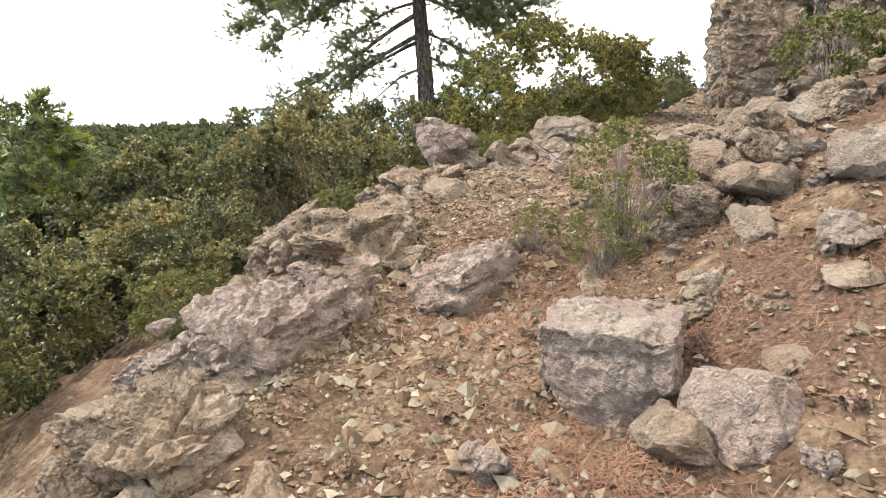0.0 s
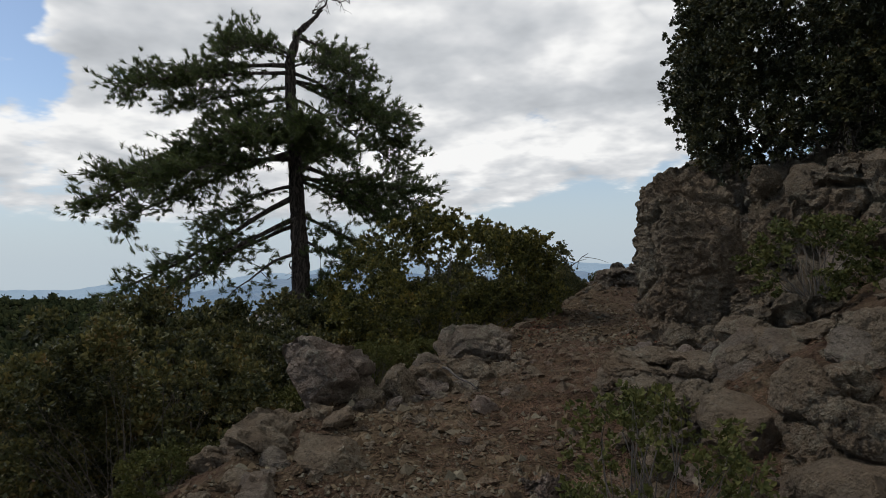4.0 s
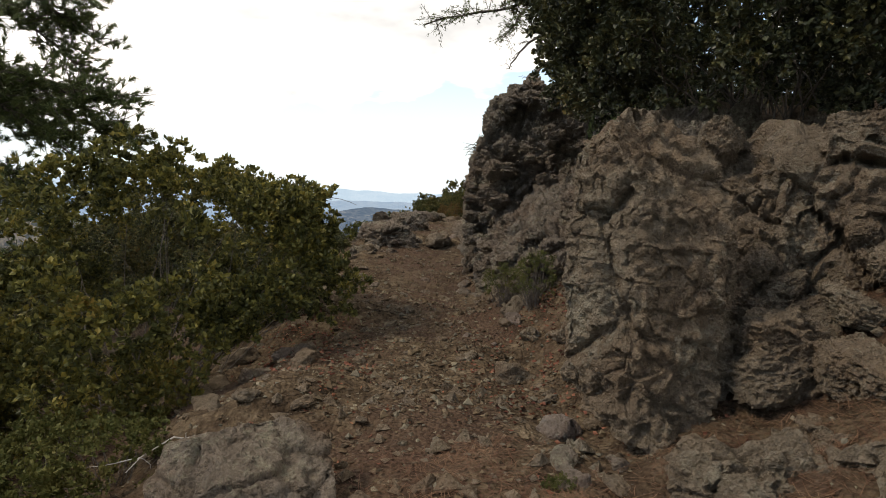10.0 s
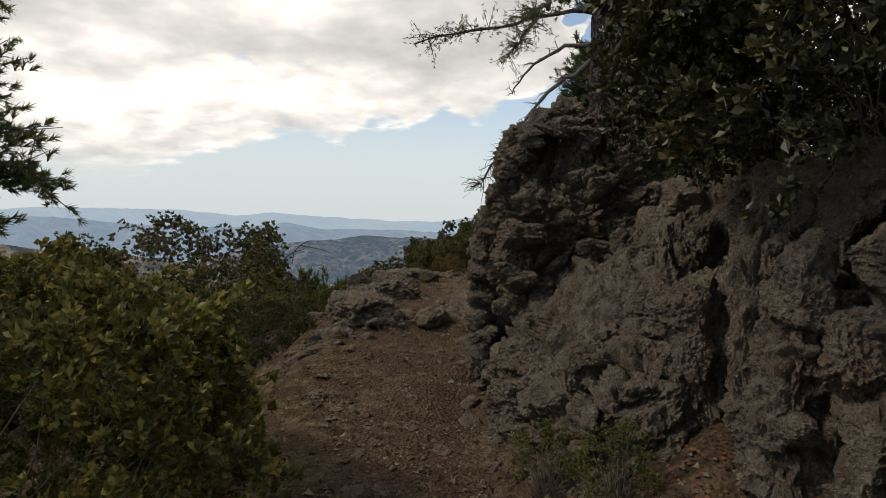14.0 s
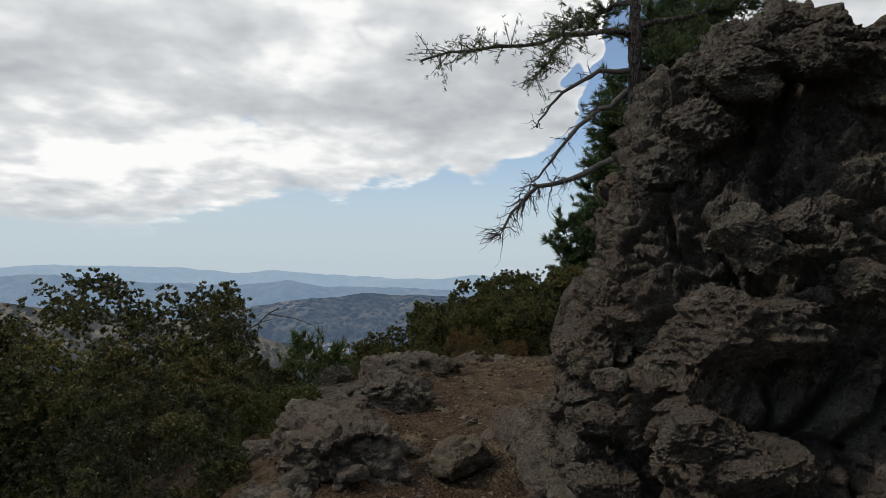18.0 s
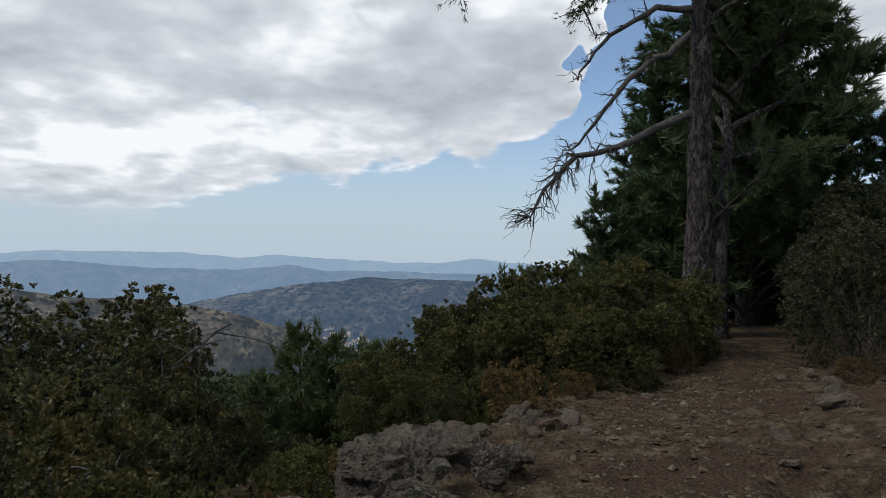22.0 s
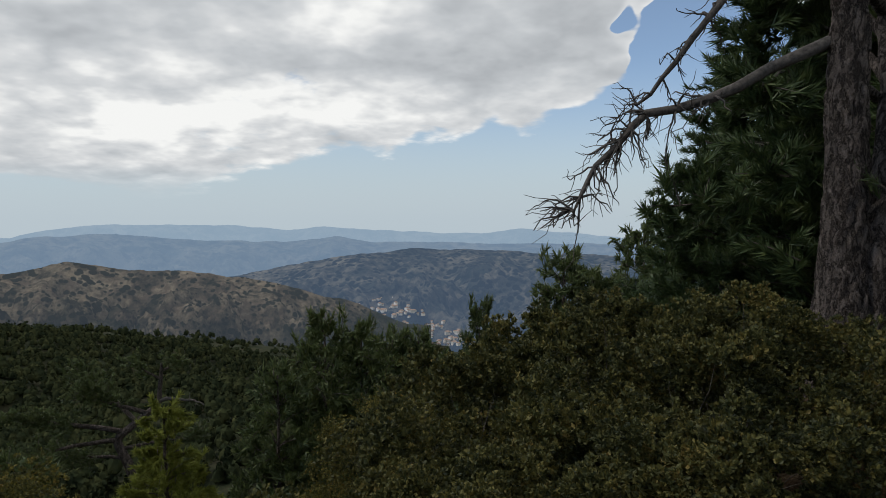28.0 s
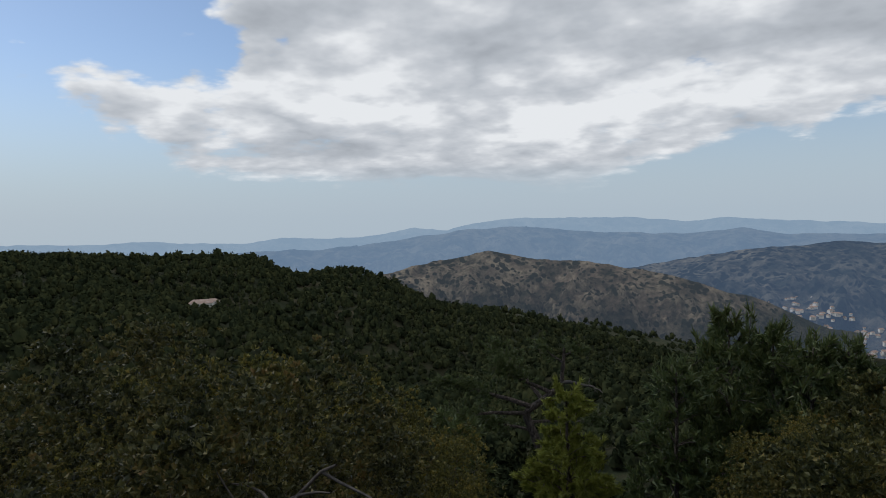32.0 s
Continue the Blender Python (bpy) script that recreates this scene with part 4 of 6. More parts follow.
# ---- plants ----
def leaf_arrays(centres, ways, length, width, rng):
    """Folded leaves: two triangles each, from a stalk end along a way."""
    n = len(centres)
    w = ways / (np.linalg.norm(ways, axis=1)[:, None] + 1e-9)
    side = np.cross(w, rng.normal(size=(n, 3)))
    side /= np.linalg.norm(side, axis=1)[:, None] + 1e-9
    up = np.cross(side, w)
    ln = length * rng.uniform(0.65, 1.25, (n, 1))
    wd = width * rng.uniform(0.7, 1.2, (n, 1))
    a, c = centres, centres + w * ln
    mid = centres + w * ln * 0.55 + up * wd * 0.35
    v = np.stack([a, mid + side * wd, c, mid - side * wd], 1).reshape(-1, 3)
    i = np.arange(n)[:, None] * 4
    f = np.concatenate([i + [0, 1, 2], i + [0, 2, 3]], 1).reshape(-1, 3)
    return v, f


def crown_points(rng, clumps, radius, seed, hollow=0.72, low=-0.35):
    """Clump centres over an uneven, lobed crown about the origin."""
    d = rng.normal(size=(clumps * 3, 3))
    d /= np.linalg.norm(d, axis=1)[:, None]
    d = d[d[:, 2] > low][:clumps]
    lobes = 0.98 + 0.16 * vnoise(d * 1.9 + seed, seed) + 0.16 * np.abs(vnoise(d * 4.3 + seed, seed + 1))
    r = lobes * (hollow + (1.0 - hollow) * rng.uniform(0, 1, len(d)) ** 0.45)
    square = 0.72 + 0.28 / np.max(np.abs(d), axis=1)
    return d * (r * square)[:, None] * np.asarray(radius), d


def shrub(name, label, seed, radius, clumps, per, leaf, mat, bark, category="shrub", twigs=26, clump=0.16, low=-0.8):
    """A broad evergreen shrub: stems from one base, twigs, and a crown of leaf rosettes. Its base is at the origin."""
    rng = np.random.default_rng(seed)
    radius = np.asarray(radius, float)
    top = tagged(new(name), label, category)
    # heads of foliage, each a small dome of shoots with shaded gaps between
    each = 14 if clumps > 200 else 2
    heads, out = crown_points(rng, clumps // each, radius * 0.9, seed, low=low)
    size = radius.mean() * (0.24 if each > 2 else 0.2) * rng.uniform(0.55, 1.25, (len(heads), 1))
    c, d = np.repeat(heads, each, axis=0), rng.normal(size=(each * len(heads), 3))
    d /= np.linalg.norm(d, axis=1)[:, None]
    d = d + 0.55 * np.repeat(out, each, axis=0) + [0, 0, 0.3]
    d /= np.linalg.norm(d, axis=1)[:, None]
    c = c + d * np.repeat(size, each, axis=0) * rng.uniform(0.55, 1.0, (len(c), 1)) ** 0.5
    lift = np.array([0, 0, radius[2] * 0.9])
    c = c + lift
    c[:, 2] = np.maximum(c[:, 2], 0.04)
    # rosettes of leaves at shoot tips round each clump
    tips = np.repeat(c, 4, axis=0) + rng.normal(0, clump * 0.32, (4 * len(c), 3))
    tips[:, 2] = np.maximum(tips[:, 2], 0.03)
    per = max(3, per // 4)
    m = np.repeat(tips, per, axis=0)
    r = rng.normal(size=m.shape)
    way = np.repeat(np.repeat(d, 4, axis=0), per, axis=0) * 0.55 + 0.9 * r / np.linalg.norm(r, axis=1)[:, None] + [0, 0, 0.35]
    off = rng.normal(0, leaf * 0.22, m.shape)
    v, f = leaf_arrays(m + off, way, leaf, leaf * 0.34, rng)
    part("crown", mesh_from("crown", v, f, mat), top)["kind"] = "stuff"
    stems = []
    for k in range(twigs):
        e = c[rng.integers(len(c))]
        wide = 0.2 if category == "tree" else 0.1
        base = np.array([rng.normal(0, wide * radius[0]), rng.normal(0, wide * radius[1]), -0.12])
        line = bent(base, e, 7, 0.10 * radius[2], rng, 0.2)
        r0 = rng.uniform(0.006, 0.014) * (0.4 + radius[2] * 0.25)
        stems.append(tube(line, np.linspace(r0, r0 * 0.18, 7), 5))
    v, f = joined(stems)
    part("branchwork", mesh_from("branchwork", v, f, bark), top)["kind"] = "stuff"
    return top


def tuft_arrays(centres, ways, per, length, width, rng, spread=0.75):
    """Needle tufts: thin triangles that fan out round a shoot."""
    m, w = np.repeat(centres, per, axis=0), np.repeat(ways, per, axis=0)
    w = w / (np.linalg.norm(w, axis=1)[:, None] + 1e-9)
    m = m - w * rng.uniform(0, 1, (len(m), 1)) * length * 0.9
    r = rng.normal(size=m.shape)
    d = w + spread * r / (np.linalg.norm(r, axis=1)[:, None] + 1e-9)
    d /= np.linalg.norm(d, axis=1)[:, None]
    s = np.cross(d, rng.normal(size=m.shape))
    s *= width / (np.linalg.norm(s, axis=1)[:, None] + 1e-9)
    tip = m + d * length * rng.uniform(0.7, 1.15, (len(m), 1))
    v = np.stack([m - s, m + s, tip], 1).reshape(-1, 3)
    return v, np.arange(len(v)).reshape(-1, 3)


def limb_foliage(line, rng, count, reach, start=0.35, flat=0.45):
    """Side shoots along a limb: their lines, and shoot tips with directions."""
    twigs, tips, ways = [], [], []
    n = len(line)
    for _ in range(count):
        s = start + (1 - start) * rng.uniform(0, 1) ** 0.8
        k = min(int(s * (n - 1)), n - 2)
        a = line[k] + (line[k + 1] - line[k]) * (s * (n - 1) - k)
        along = line[min(k + 1, n - 1)] - line[max(k - 1, 0)]
        along = along / (np.linalg.norm(along) + 1e-9)
        d = along * rng.uniform(0.2, 0.9) + rng.normal(size=3) * [0.8, 0.8, flat] + [0, 0, 0.18]
        d /= np.linalg.norm(d)
        ln = reach * rng.uniform(0.35, 1.0)
        b = a + d * ln
        twigs.append(tube(bent(a, b, 4, 0.02, rng), np.linspace(0.012, 0.004, 4), 4))
        for q in np.linspace(0.35, 1.0, 5):
            e = a + (b - a) * q + rng.normal(0, 0.07 * reach, 3)
            tips.append(e)
            ways.append(d + rng.normal(0, 0.45, 3) + [0, 0, 0.25])
    return twigs, np.array(tips), np.array(ways)


def pine(name, label, trunk_line, trunk_r, limbs, seed, mat, per=26, needle=0.13, width=0.007, reach=0.7, sides=14, start=0.35):
    """A pine: trunk, limbs given as (height share, end point, radius, shoots), and needle crown."""
    rng = np.random.default_rng(seed)
    top = tagged(new(name), label, "tree")
    line = np.asarray(trunk_line, float)
    s = np.linspace(0, 1, len(line))
    fine = np.linspace(0, 1, 30)
    tl = np.stack([np.interp(fine, s, line[:, k]) for k in range(3)], -1)
    tl[:, :2] += np.cumsum(rng.normal(0, 0.012, (30, 2)), axis=0)
    rr = trunk_r * (1 - 0.82 * fine ** 0.9) + trunk_r * 0.45 * np.exp(-fine * 22)
    if sides >= 18:
        rows = np.linspace(0, 1, 170)
        tl2 = np.stack([np.interp(rows, fine, tl[:, k]) for k in range(3)], -1)
        v, f = tube(tl2, np.interp(rows, fine, rr), 56, 0.0, seed)
        axis = np.repeat(tl2, 56, axis=0)
        way = v - axis
        way[:, 2] = 0
        way /= np.linalg.norm(way, axis=1)[:, None]
        q = v + 0.05 * np.stack([vnoise(v * [7, 7, 3] + k * 3.3, seed + k) for k in range(3)], -1)
        c1, c2, who, _ = cells(q / [0.10, 0.10, 0.27], seed)
        v = v + way * (0.022 * (who - 0.5) - 0.035 * np.exp(-((c2 - c1) / 0.16) ** 2) + 0.02 * fbm(v * [1.2, 1.2, 0.6], 2, seed))[:, None]
    else:
        v, f = tube(tl, rr, sides, 0.07, seed)
    part("trunk", mesh_from("trunk", v, f, PINE_BARK, True), top)
    tips, ways = [], []
    twigs = []
    for h, end, r, shoots in limbs:
        a = np.array([np.interp(h, fine, tl[:, k]) for k in range(3)])
        line = bent(a, end, 9, rng.uniform(0.0, 0.25), rng, 0.13)
        v, f = tube(line, np.linspace(r, r * 0.2, 9), 7, 0.08, seed)
        part("limb", mesh_from("limb", v, f, PINE_BARK, True), top)
        if shoots:
            t, e, w = limb_foliage(line, rng, shoots, reach, start)
            twigs += t
            tips.append(e)
            ways.append(w)
    if twigs:
        v, f = joined(twigs)
        part("twig_spray", mesh_from("twig_spray", v, f, OAK_BARK), top)["kind"] = "stuff"
        v, f = tuft_arrays(np.concatenate(tips), np.concatenate(ways), per, needle, width, rng)
        part("crown", mesh_from("crown", v, f, mat), top)["kind"] = "stuff"
    return top


def dead_branch(tree, line, r, seed, twigs=14, spray=0.5, droop=0.4):
    rng = np.random.default_rng(seed)
    line = np.asarray(line, float)
    s = np.linspace(0, 1, len(line))
    fine = np.linspace(0, 1, 14)
    p = np.stack([np.interp(fine, s, line[:, k]) for k in range(3)], -1) + np.cumsum(rng.normal(0, 0.05, (14, 3)), axis=0)
    pieces = [tube(p, np.linspace(r, r * 0.22, 14), 7, 0.1, seed)]
    for _ in range(twigs):
        k = rng.integers(4, 14)
        d = (p[-1] - p[0]) / np.linalg.norm(p[-1] - p[0]) * 0.7 + rng.normal(size=3) * 0.6 - [0, 0, droop * rng.uniform(0, 1)]
        e = p[k] + d / np.linalg.norm(d) * spray * rng.uniform(0.4, 1)
        ln = bent(p[k], e, 6, 0.05, rng, 0.55)
        pieces.append(tube(ln, np.linspace(r * 0.2, 0.006, 6), 4))
        for _ in range(3):
            q = ln[rng.integers(1, 6)]
            e2 = q + (d / np.linalg.norm(d) + rng.normal(size=3) * 0.7) * spray * 0.3
            pieces.append(tube(bent(q, e2, 4, 0.0, rng, 0.5), [0.008, 0.006, 0.005, 0.003], 3))
    v, f = joined(pieces)
    return part("dead_branch", mesh_from("dead_branch", v, f, DEAD_WOOD, True), tree, "bare dead grey branch")


def ground_at(x, y):
    return float(land(np.array([x]), np.array([y]))[0])



# the lone pine on the slope, its limbs in uneven layers
def lone_pine():
    """A wind-shaped pine: limbs by height on the trunk, side reach and tip height in metres, reach towards or away from the trail, thickness, shoots."""
    rng = np.random.default_rng(61)
    side, deep = np.array([0.909, 0.416, 0]), np.array([-0.416, 0.909, 0])
    foot = np.array([-6.2, 14.0, 0])

    def spot(a, b, z):
        return tuple(foot + side * a + deep * b + [0, 0, z])

    trunk = [spot(0.16, 0, -1.9), spot(0.10, 0, 0.6), spot(0.0, 0, 3.2), spot(-0.09, 0, 5.4), spot(-0.12, 0, 6.6), spot(0.05, 0, 7.3), spot(0.68, 0, 7.95)]
    rows = [(6.9, -1.7, 7.2, 0.3, 0.035, 34), (6.6, -1.5, 6.7, -0.8, 0.03, 26), (6.5, -4.0, 6.2, 0.5, 0.06, 60), (6.3, -3.6, 5.6, -0.9, 0.05, 50), (6.1, -2.9, 5.9, 1.3, 0.045, 40),
            (5.5, -2.0, 5.0, -0.5, 0.04, 34), (5.3, -1.6, 4.9, 1.0, 0.04, 30), (4.7, -4.7, 3.2, 0.4, 0.07, 80), (4.5, -3.9, 3.7, -1.4, 0.06, 66), (4.4, -4.2, 2.7, 1.2, 0.06, 66), (4.2, -3.0, 3.3, -2.2, 0.06, 56),
            (4.6, -2.4, 4.3, -1.0, 0.05, 46), (3.6, -2.4, 2.6, 1.8, 0.05, 40), (3.3, -4.2, 0.9, 0.2, 0.075, 46), (3.0, -3.6, 0.6, -0.9, 0.07, 38), (2.7, -3.0, 0.9, 0.8, 0.06, 30), (2.2, -1.5, 1.0, -0.4, 0.05, 8),
            (7.1, 1.6, 6.5, 0.2, 0.035, 36), (6.8, 1.3, 6.2, -0.7, 0.03, 26), (6.5, 2.6, 5.4, 0.4, 0.045, 48), (6.2, 2.4, 5.0, -0.9, 0.045, 40), (6.0, 2.9, 4.5, 0.2, 0.045, 44), (5.6, 2.7, 4.0, 1.0, 0.045, 40),
            (4.1, 3.3, 2.8, 0.3, 0.06, 60), (4.0, 2.7, 3.4, -1.1, 0.05, 50), (3.7, 2.5, 2.3, -0.6, 0.05, 44), (3.8, 2.1, 2.9, 1.4, 0.05, 44), (2.8, 2.0, 1.6, 0.2, 0.05, 40), (2.6, 1.5, 1.5, -0.9, 0.04, 30),
            (4.9, 0.3, 4.7, -2.0, 0.05, 56), (4.6, -0.9, 4.5, -2.2, 0.05, 56), (4.4, 1.0, 4.2, -1.9, 0.05, 50), (4.6, 0.4, 4.6, 2.0, 0.05, 40), (1.2, 0.8, 0.5, 0.3, 0.03, 24), (1.0, 1.0, 0.9, -0.4, 0.03, 20)]
    heights = [p[2] for p in trunk]
    share = np.linspace(0, 1, len(trunk))
    limbs = [(float(np.interp(h + rng.uniform(-0.35, 0.2), heights, share)), spot(1.06 * a, b, z - 0.1), r, int(1.5 * n)) for h, a, z, b, r, n in rows]
    tree = pine("pine_tree", "lone wind-shaped black pine with a bare bent tip", trunk, 0.27, limbs, 61, NEEDLE, 30, 0.13, 0.008, 0.85, 20, 0.2)
    dead_branch(tree, [spot(0.66, 0, 7.9), spot(1.0, 0, 8.15), spot(1.5, -0.1, 7.9)], 0.035, 62, 14, 0.45, 0.05)
    dead_branch(tree, [spot(0.6, 0, 7.9), spot(0.55, 0.1, 8.15), spot(0.85, 0.1, 8.25)], 0.03, 64, 6, 0.3, 0.0)
    dead_branch(tree, [spot(-0.1, -0.2, 2.0), spot(-0.45, -0.3, 1.5), spot(-0.55, -0.3, 1.05)], 0.03, 63, 3, 0.3, 0.6)
    dead_branch(tree, [spot(0, -0.2, 0.9), spot(-0.4, -0.3, 0.7), spot(-0.7, -0.3, 0.5)], 0.06, 65, 1, 0.2, 0.3)


lone_pine()

# the old pine by the trail's bend
OLD = [(0.62, (11.5, 25.5, 7.5), 0.1, 46), (0.7, (12.0, 22.6, 9.0), 0.09, 40), (0.75, (9.0, 26.5, 9.5), 0.09, 34), (0.82, (7.0, 24.5, 10.0), 0.08, 30), (0.9, (9.5, 21.5, 10.5), 0.07, 30), (0.58, (10.4, 22.2, 7.9), 0.07, 34), (0.66, (10.8, 23.6, 8.4), 0.07, 34), (0.56, (10.6, 24.2, 6.6), 0.07, 34),
       (0.5, (11.6, 24.8, 5.2), 0.09, 24), (0.40, (11.2, 24.0, 3.6), 0.08, 22), (0.24, (9.6, 22.0, 4.1), 0.05, 9)]
old = pine("pine_tree", "old thick black pine with dead lower branches", [(8.82, 23.0, 0.4), (8.84, 23.0, 3.0), (8.84, 23.0, 6.0), (8.88, 23.1, 9.0), (9.0, 23.2, 12.0)], 0.36, OLD, 71, NEEDLE, 26, 0.16, 0.010, 1.0, 18)
dead_branch(old, [(8.9, 23.1, 5.3), (7.6, 23.4, 4.75), (6.6, 23.6, 4.35), (6.0, 23.5, 3.7), (5.66, 23.4, 3.1)], 0.085, 72, 64, 0.6, 0.5)
dead_branch(old, [(8.85, 23.2, 6.9), (7.9, 23.2, 6.5), (7.0, 23.0, 5.5), (6.35, 23.3, 4.7)], 0.085, 73, 22, 0.4, 0.3)
dead_branch(old, [(8.85, 23.2, 7.3), (7.6, 22.6, 7.0), (6.7, 22.7, 6.5), (6.1, 22.9, 5.75)], 0.075, 74, 12, 0.35, 0.4)
BR = np.random.default_rng(6)
for k, ln in enumerate([[(8.9, 23.1, 8.4), (7.0, 22.0, 8.0), (5.2, 21.0, 7.2), (3.2, 20.1, 6.4)], [(7.0, 22.0, 8.0), (6.2, 21.2, 7.6), (5.6, 21.0, 6.5)]]):
    ln = np.array(ln, float)
    s = np.linspace(0, 1, len(ln))
    f = np.linspace(0, 1, 12)
    ln = np.stack([np.interp(f, s, ln[:, c]) for c in range(3)], -1) + np.cumsum(BR.normal(0, 0.075, (12, 3)), axis=0)
    v, t = tube(ln, np.linspace(0.075, 0.02, 12), 6, 0.1, k)
    part("limb", mesh_from("limb", v, t, PINE_BARK, True), old)
    tw, e, w = limb_foliage(ln, BR, 80, 0.75, 0.3)
    v, t = joined(tw)
    part("twig_spray", mesh_from("twig_spray", v, t, OAK_BARK), old)["kind"] = "stuff"
    v, t = tuft_arrays(e, w, 9, 0.10, 0.006, BR)
    part("sparse_crown", mesh_from("sparse_crown", v, t, NEEDLE), old, "thin browning needles")["kind"] = "stuff"
# a second stem close behind it
pine("pine_tree", "dark pine stem close behind the old pine", [(9.1, 22.82, 0.4), (9.12, 22.92, 2.5), (9.5, 23.2, 4.4), (9.9, 23.8, 6.0)], 0.27,
     [(0.6, (12.2, 25.0, 5.2), 0.08, 34), (0.75, (10.6, 26.0, 6.4), 0.08, 34), (0.8, (12.4, 23.2, 6.2), 0.08, 34), (0.9, (9.4, 25.8, 7.0), 0.07, 30), (0.5, (12.0, 24.4, 3.9), 0.07, 26), (0.95, (11.0, 22.4, 7.2), 0.07, 30), (0.66, (10.4, 22.0, 4.4), 0.05, 20)], 75, NEEDLE, 24, 0.16, 0.011, 1.0)


def young_pine(name, label, seed, height, radius, mat, whorls, per=16, needle=0.16, width=0.012, shoots=5.0, tip=0.12):
    """A full conical pine at the origin, with whorls of rising limbs down to the ground."""
    rng = np.random.default_rng(seed)
    limbs = []
    for k in range(whorls):
        h = 0.08 + 0.88 * k / (whorls - 1)
        r = radius * (1 - h) ** 0.75 * (0.85 + 0.3 * rng.uniform()) + tip
        n = 6 if h < 0.7 else 4
        for j in range(n):
            a = 2 * math.pi * (j + 0.5 * (k % 2) + rng.uniform(-0.3, 0.3)) / n
            q = r * rng.uniform(0.7, 1.1)
            limbs.append((h, (q * math.cos(a), q * math.sin(a), h * height + 0.25 * q + rng.uniform(0, 0.2)), 0.01 + 0.012 * q, max(3, int(shoots * q + 2))))
    return pine(name, label, [(0, 0, -0.4), (0.05, 0, height * 0.5), (0, 0, height)], 0.03 * height * 0.55 + 0.03, limbs, seed, mat, per, needle, width, 0.42 + 0.1 * radius, 8)


bushy = young_pine("pine_tree", "dense dark green young pine behind the trail", 91, 7.0, 2.3, NEEDLE_DARK, 15, 34, 0.19, 0.012, 8.0)
bushy.matrix_world = pose(10.6, 28.2, ground_at(10.6, 28.2) - 0.2)
light = young_pine("pine_tree", "bright yellow-green young pine on the slope below", 92, 5.0, 1.15, NEEDLE_YOUNG, 11, 30, 0.17, 0.016, 6.5)
light.matrix_world = pose(-3.6, 38.2, -11.3) @ Matrix.Scale(1.55, 4)


def more(ob, spots, sink=0.15, label=""):
    for x, y, s, turn in spots:
        c = copy_thing(ob, pose(x, y, ground_at(x, y) - sink, 0, 0, turn))
        c.scale = (s, s, s * (0.9 + 0.2 * ((x * 7.3) % 1)))
        tagged(c, label)


more(bushy, [(13.2, 27.5, 1.05, 80), (12.0, 31.0, 1.0, 140), (15.5, 30.0, 1.3, 210), (14.6, 24.0, 0.68, 20), (17.5, 26.0, 0.75, 60), (19.0, 22.0, 1.0, 110), (11.6, 25.4, 1.5, 250)])
thinner = young_pine("pine_tree", "dark green pine on the slope below the trail", 93, 7.0, 2.6, NEEDLE, 14, 10, 0.24, 0.03, 4.0)


def up_to(ob, spots, wide=1.9):
    """Copies that stand on the slope and reach a given height."""
    for x, y, z, turn in spots:
        g = ground_at(x, y) - 0.3
        c = copy_thing(ob, pose(x, y, g, 0, 0, turn))
        s = (z - g) / 7.1
        c.scale = (min(s, wide), min(s, wide), s)


thinner.matrix_world = pose(-3.0, 47.0, ground_at(-3, 47) - 0.3)
up_to(thinner, [(0.4, 55.0, -2.8, 10), (2.6, 57.0, -3.8, 50), (4.6, 54.0, -3.9, 90), (6.6, 55.0, -4.2, 200), (8.6, 53.0, -5.4, 20), (-1.6, 53.0, -5.6, 220), (14.2, 50.1, 1.1, 170), (16.2, 51.0, 0.0, 250), (21.0, 56.0, 2.6, 40), (-14.0, 50.0, -9.0, 300), (-22.0, 44.0, -9.5, 80)])
up_to(thinner, [(9.1, 49.0, -1.4, 130)], 1.0)
more(light, [(-5.4, 2.9, 0.55, 30)], 0.3, "soft green young pine beside the oak thicket")
more(thinner, [(-5.45, 2.6, 0.48, 130)], 0.3, "feathery grey-green pine at the edge of the thicket")
more(light, [(2.5, 44.0, 0.8, 200)], 0.3, "yellow-green young pine on the slope below")


def out_from(points, k=1.5):
    """Moves points k times as far from the trail's end."""
    return [(3 + k * (x - 3), 16 + k * (y - 16), 3.15 + k * (z - 3.15)) for x, y, z in points]


GNARL_LIMBS = [(0.55, (-10.2, 41.0, -4.2), 0.18, 70), (0.62, (-8.6, 43.5, -3.1), 0.15, 60), (0.5, (-9.4, 39.6, -5.4), 0.15, 60), (0.68, (-7.6, 41.0, -3.4), 0.15, 50), (0.45, (-3.4, 43.0, -5.8), 0.12, 40),
               (0.9, (-5.9, 42.0, -2.6), 0.08, 16), (0.95, (-4.2, 42.4, -2.6), 0.08, 12), (0.4, (-8.8, 42.0, -6.2), 0.12, 50)]
gnarl = pine("pine_tree", "gnarled pine with a bleached dead top on the slope", out_from([(-6.0, 42.0, -15.0), (-5.8, 42.0, -7.5), (-6.6, 42, -5.5), (-5.0, 42.2, -4.2), (-4.9, 42.2, -2.6)]), 0.42,
             [(h, out_from([e])[0], r, n) for h, e, r, n in GNARL_LIMBS], 95, NEEDLE, 26, 0.24, 0.02, 1.3)
dead_branch(gnarl, out_from([(-5.0, 42.2, -4.1), (-4.2, 42.0, -4.0), (-3.3, 41.8, -4.2)]), 0.14, 96, 5, 0.7, 0.2)

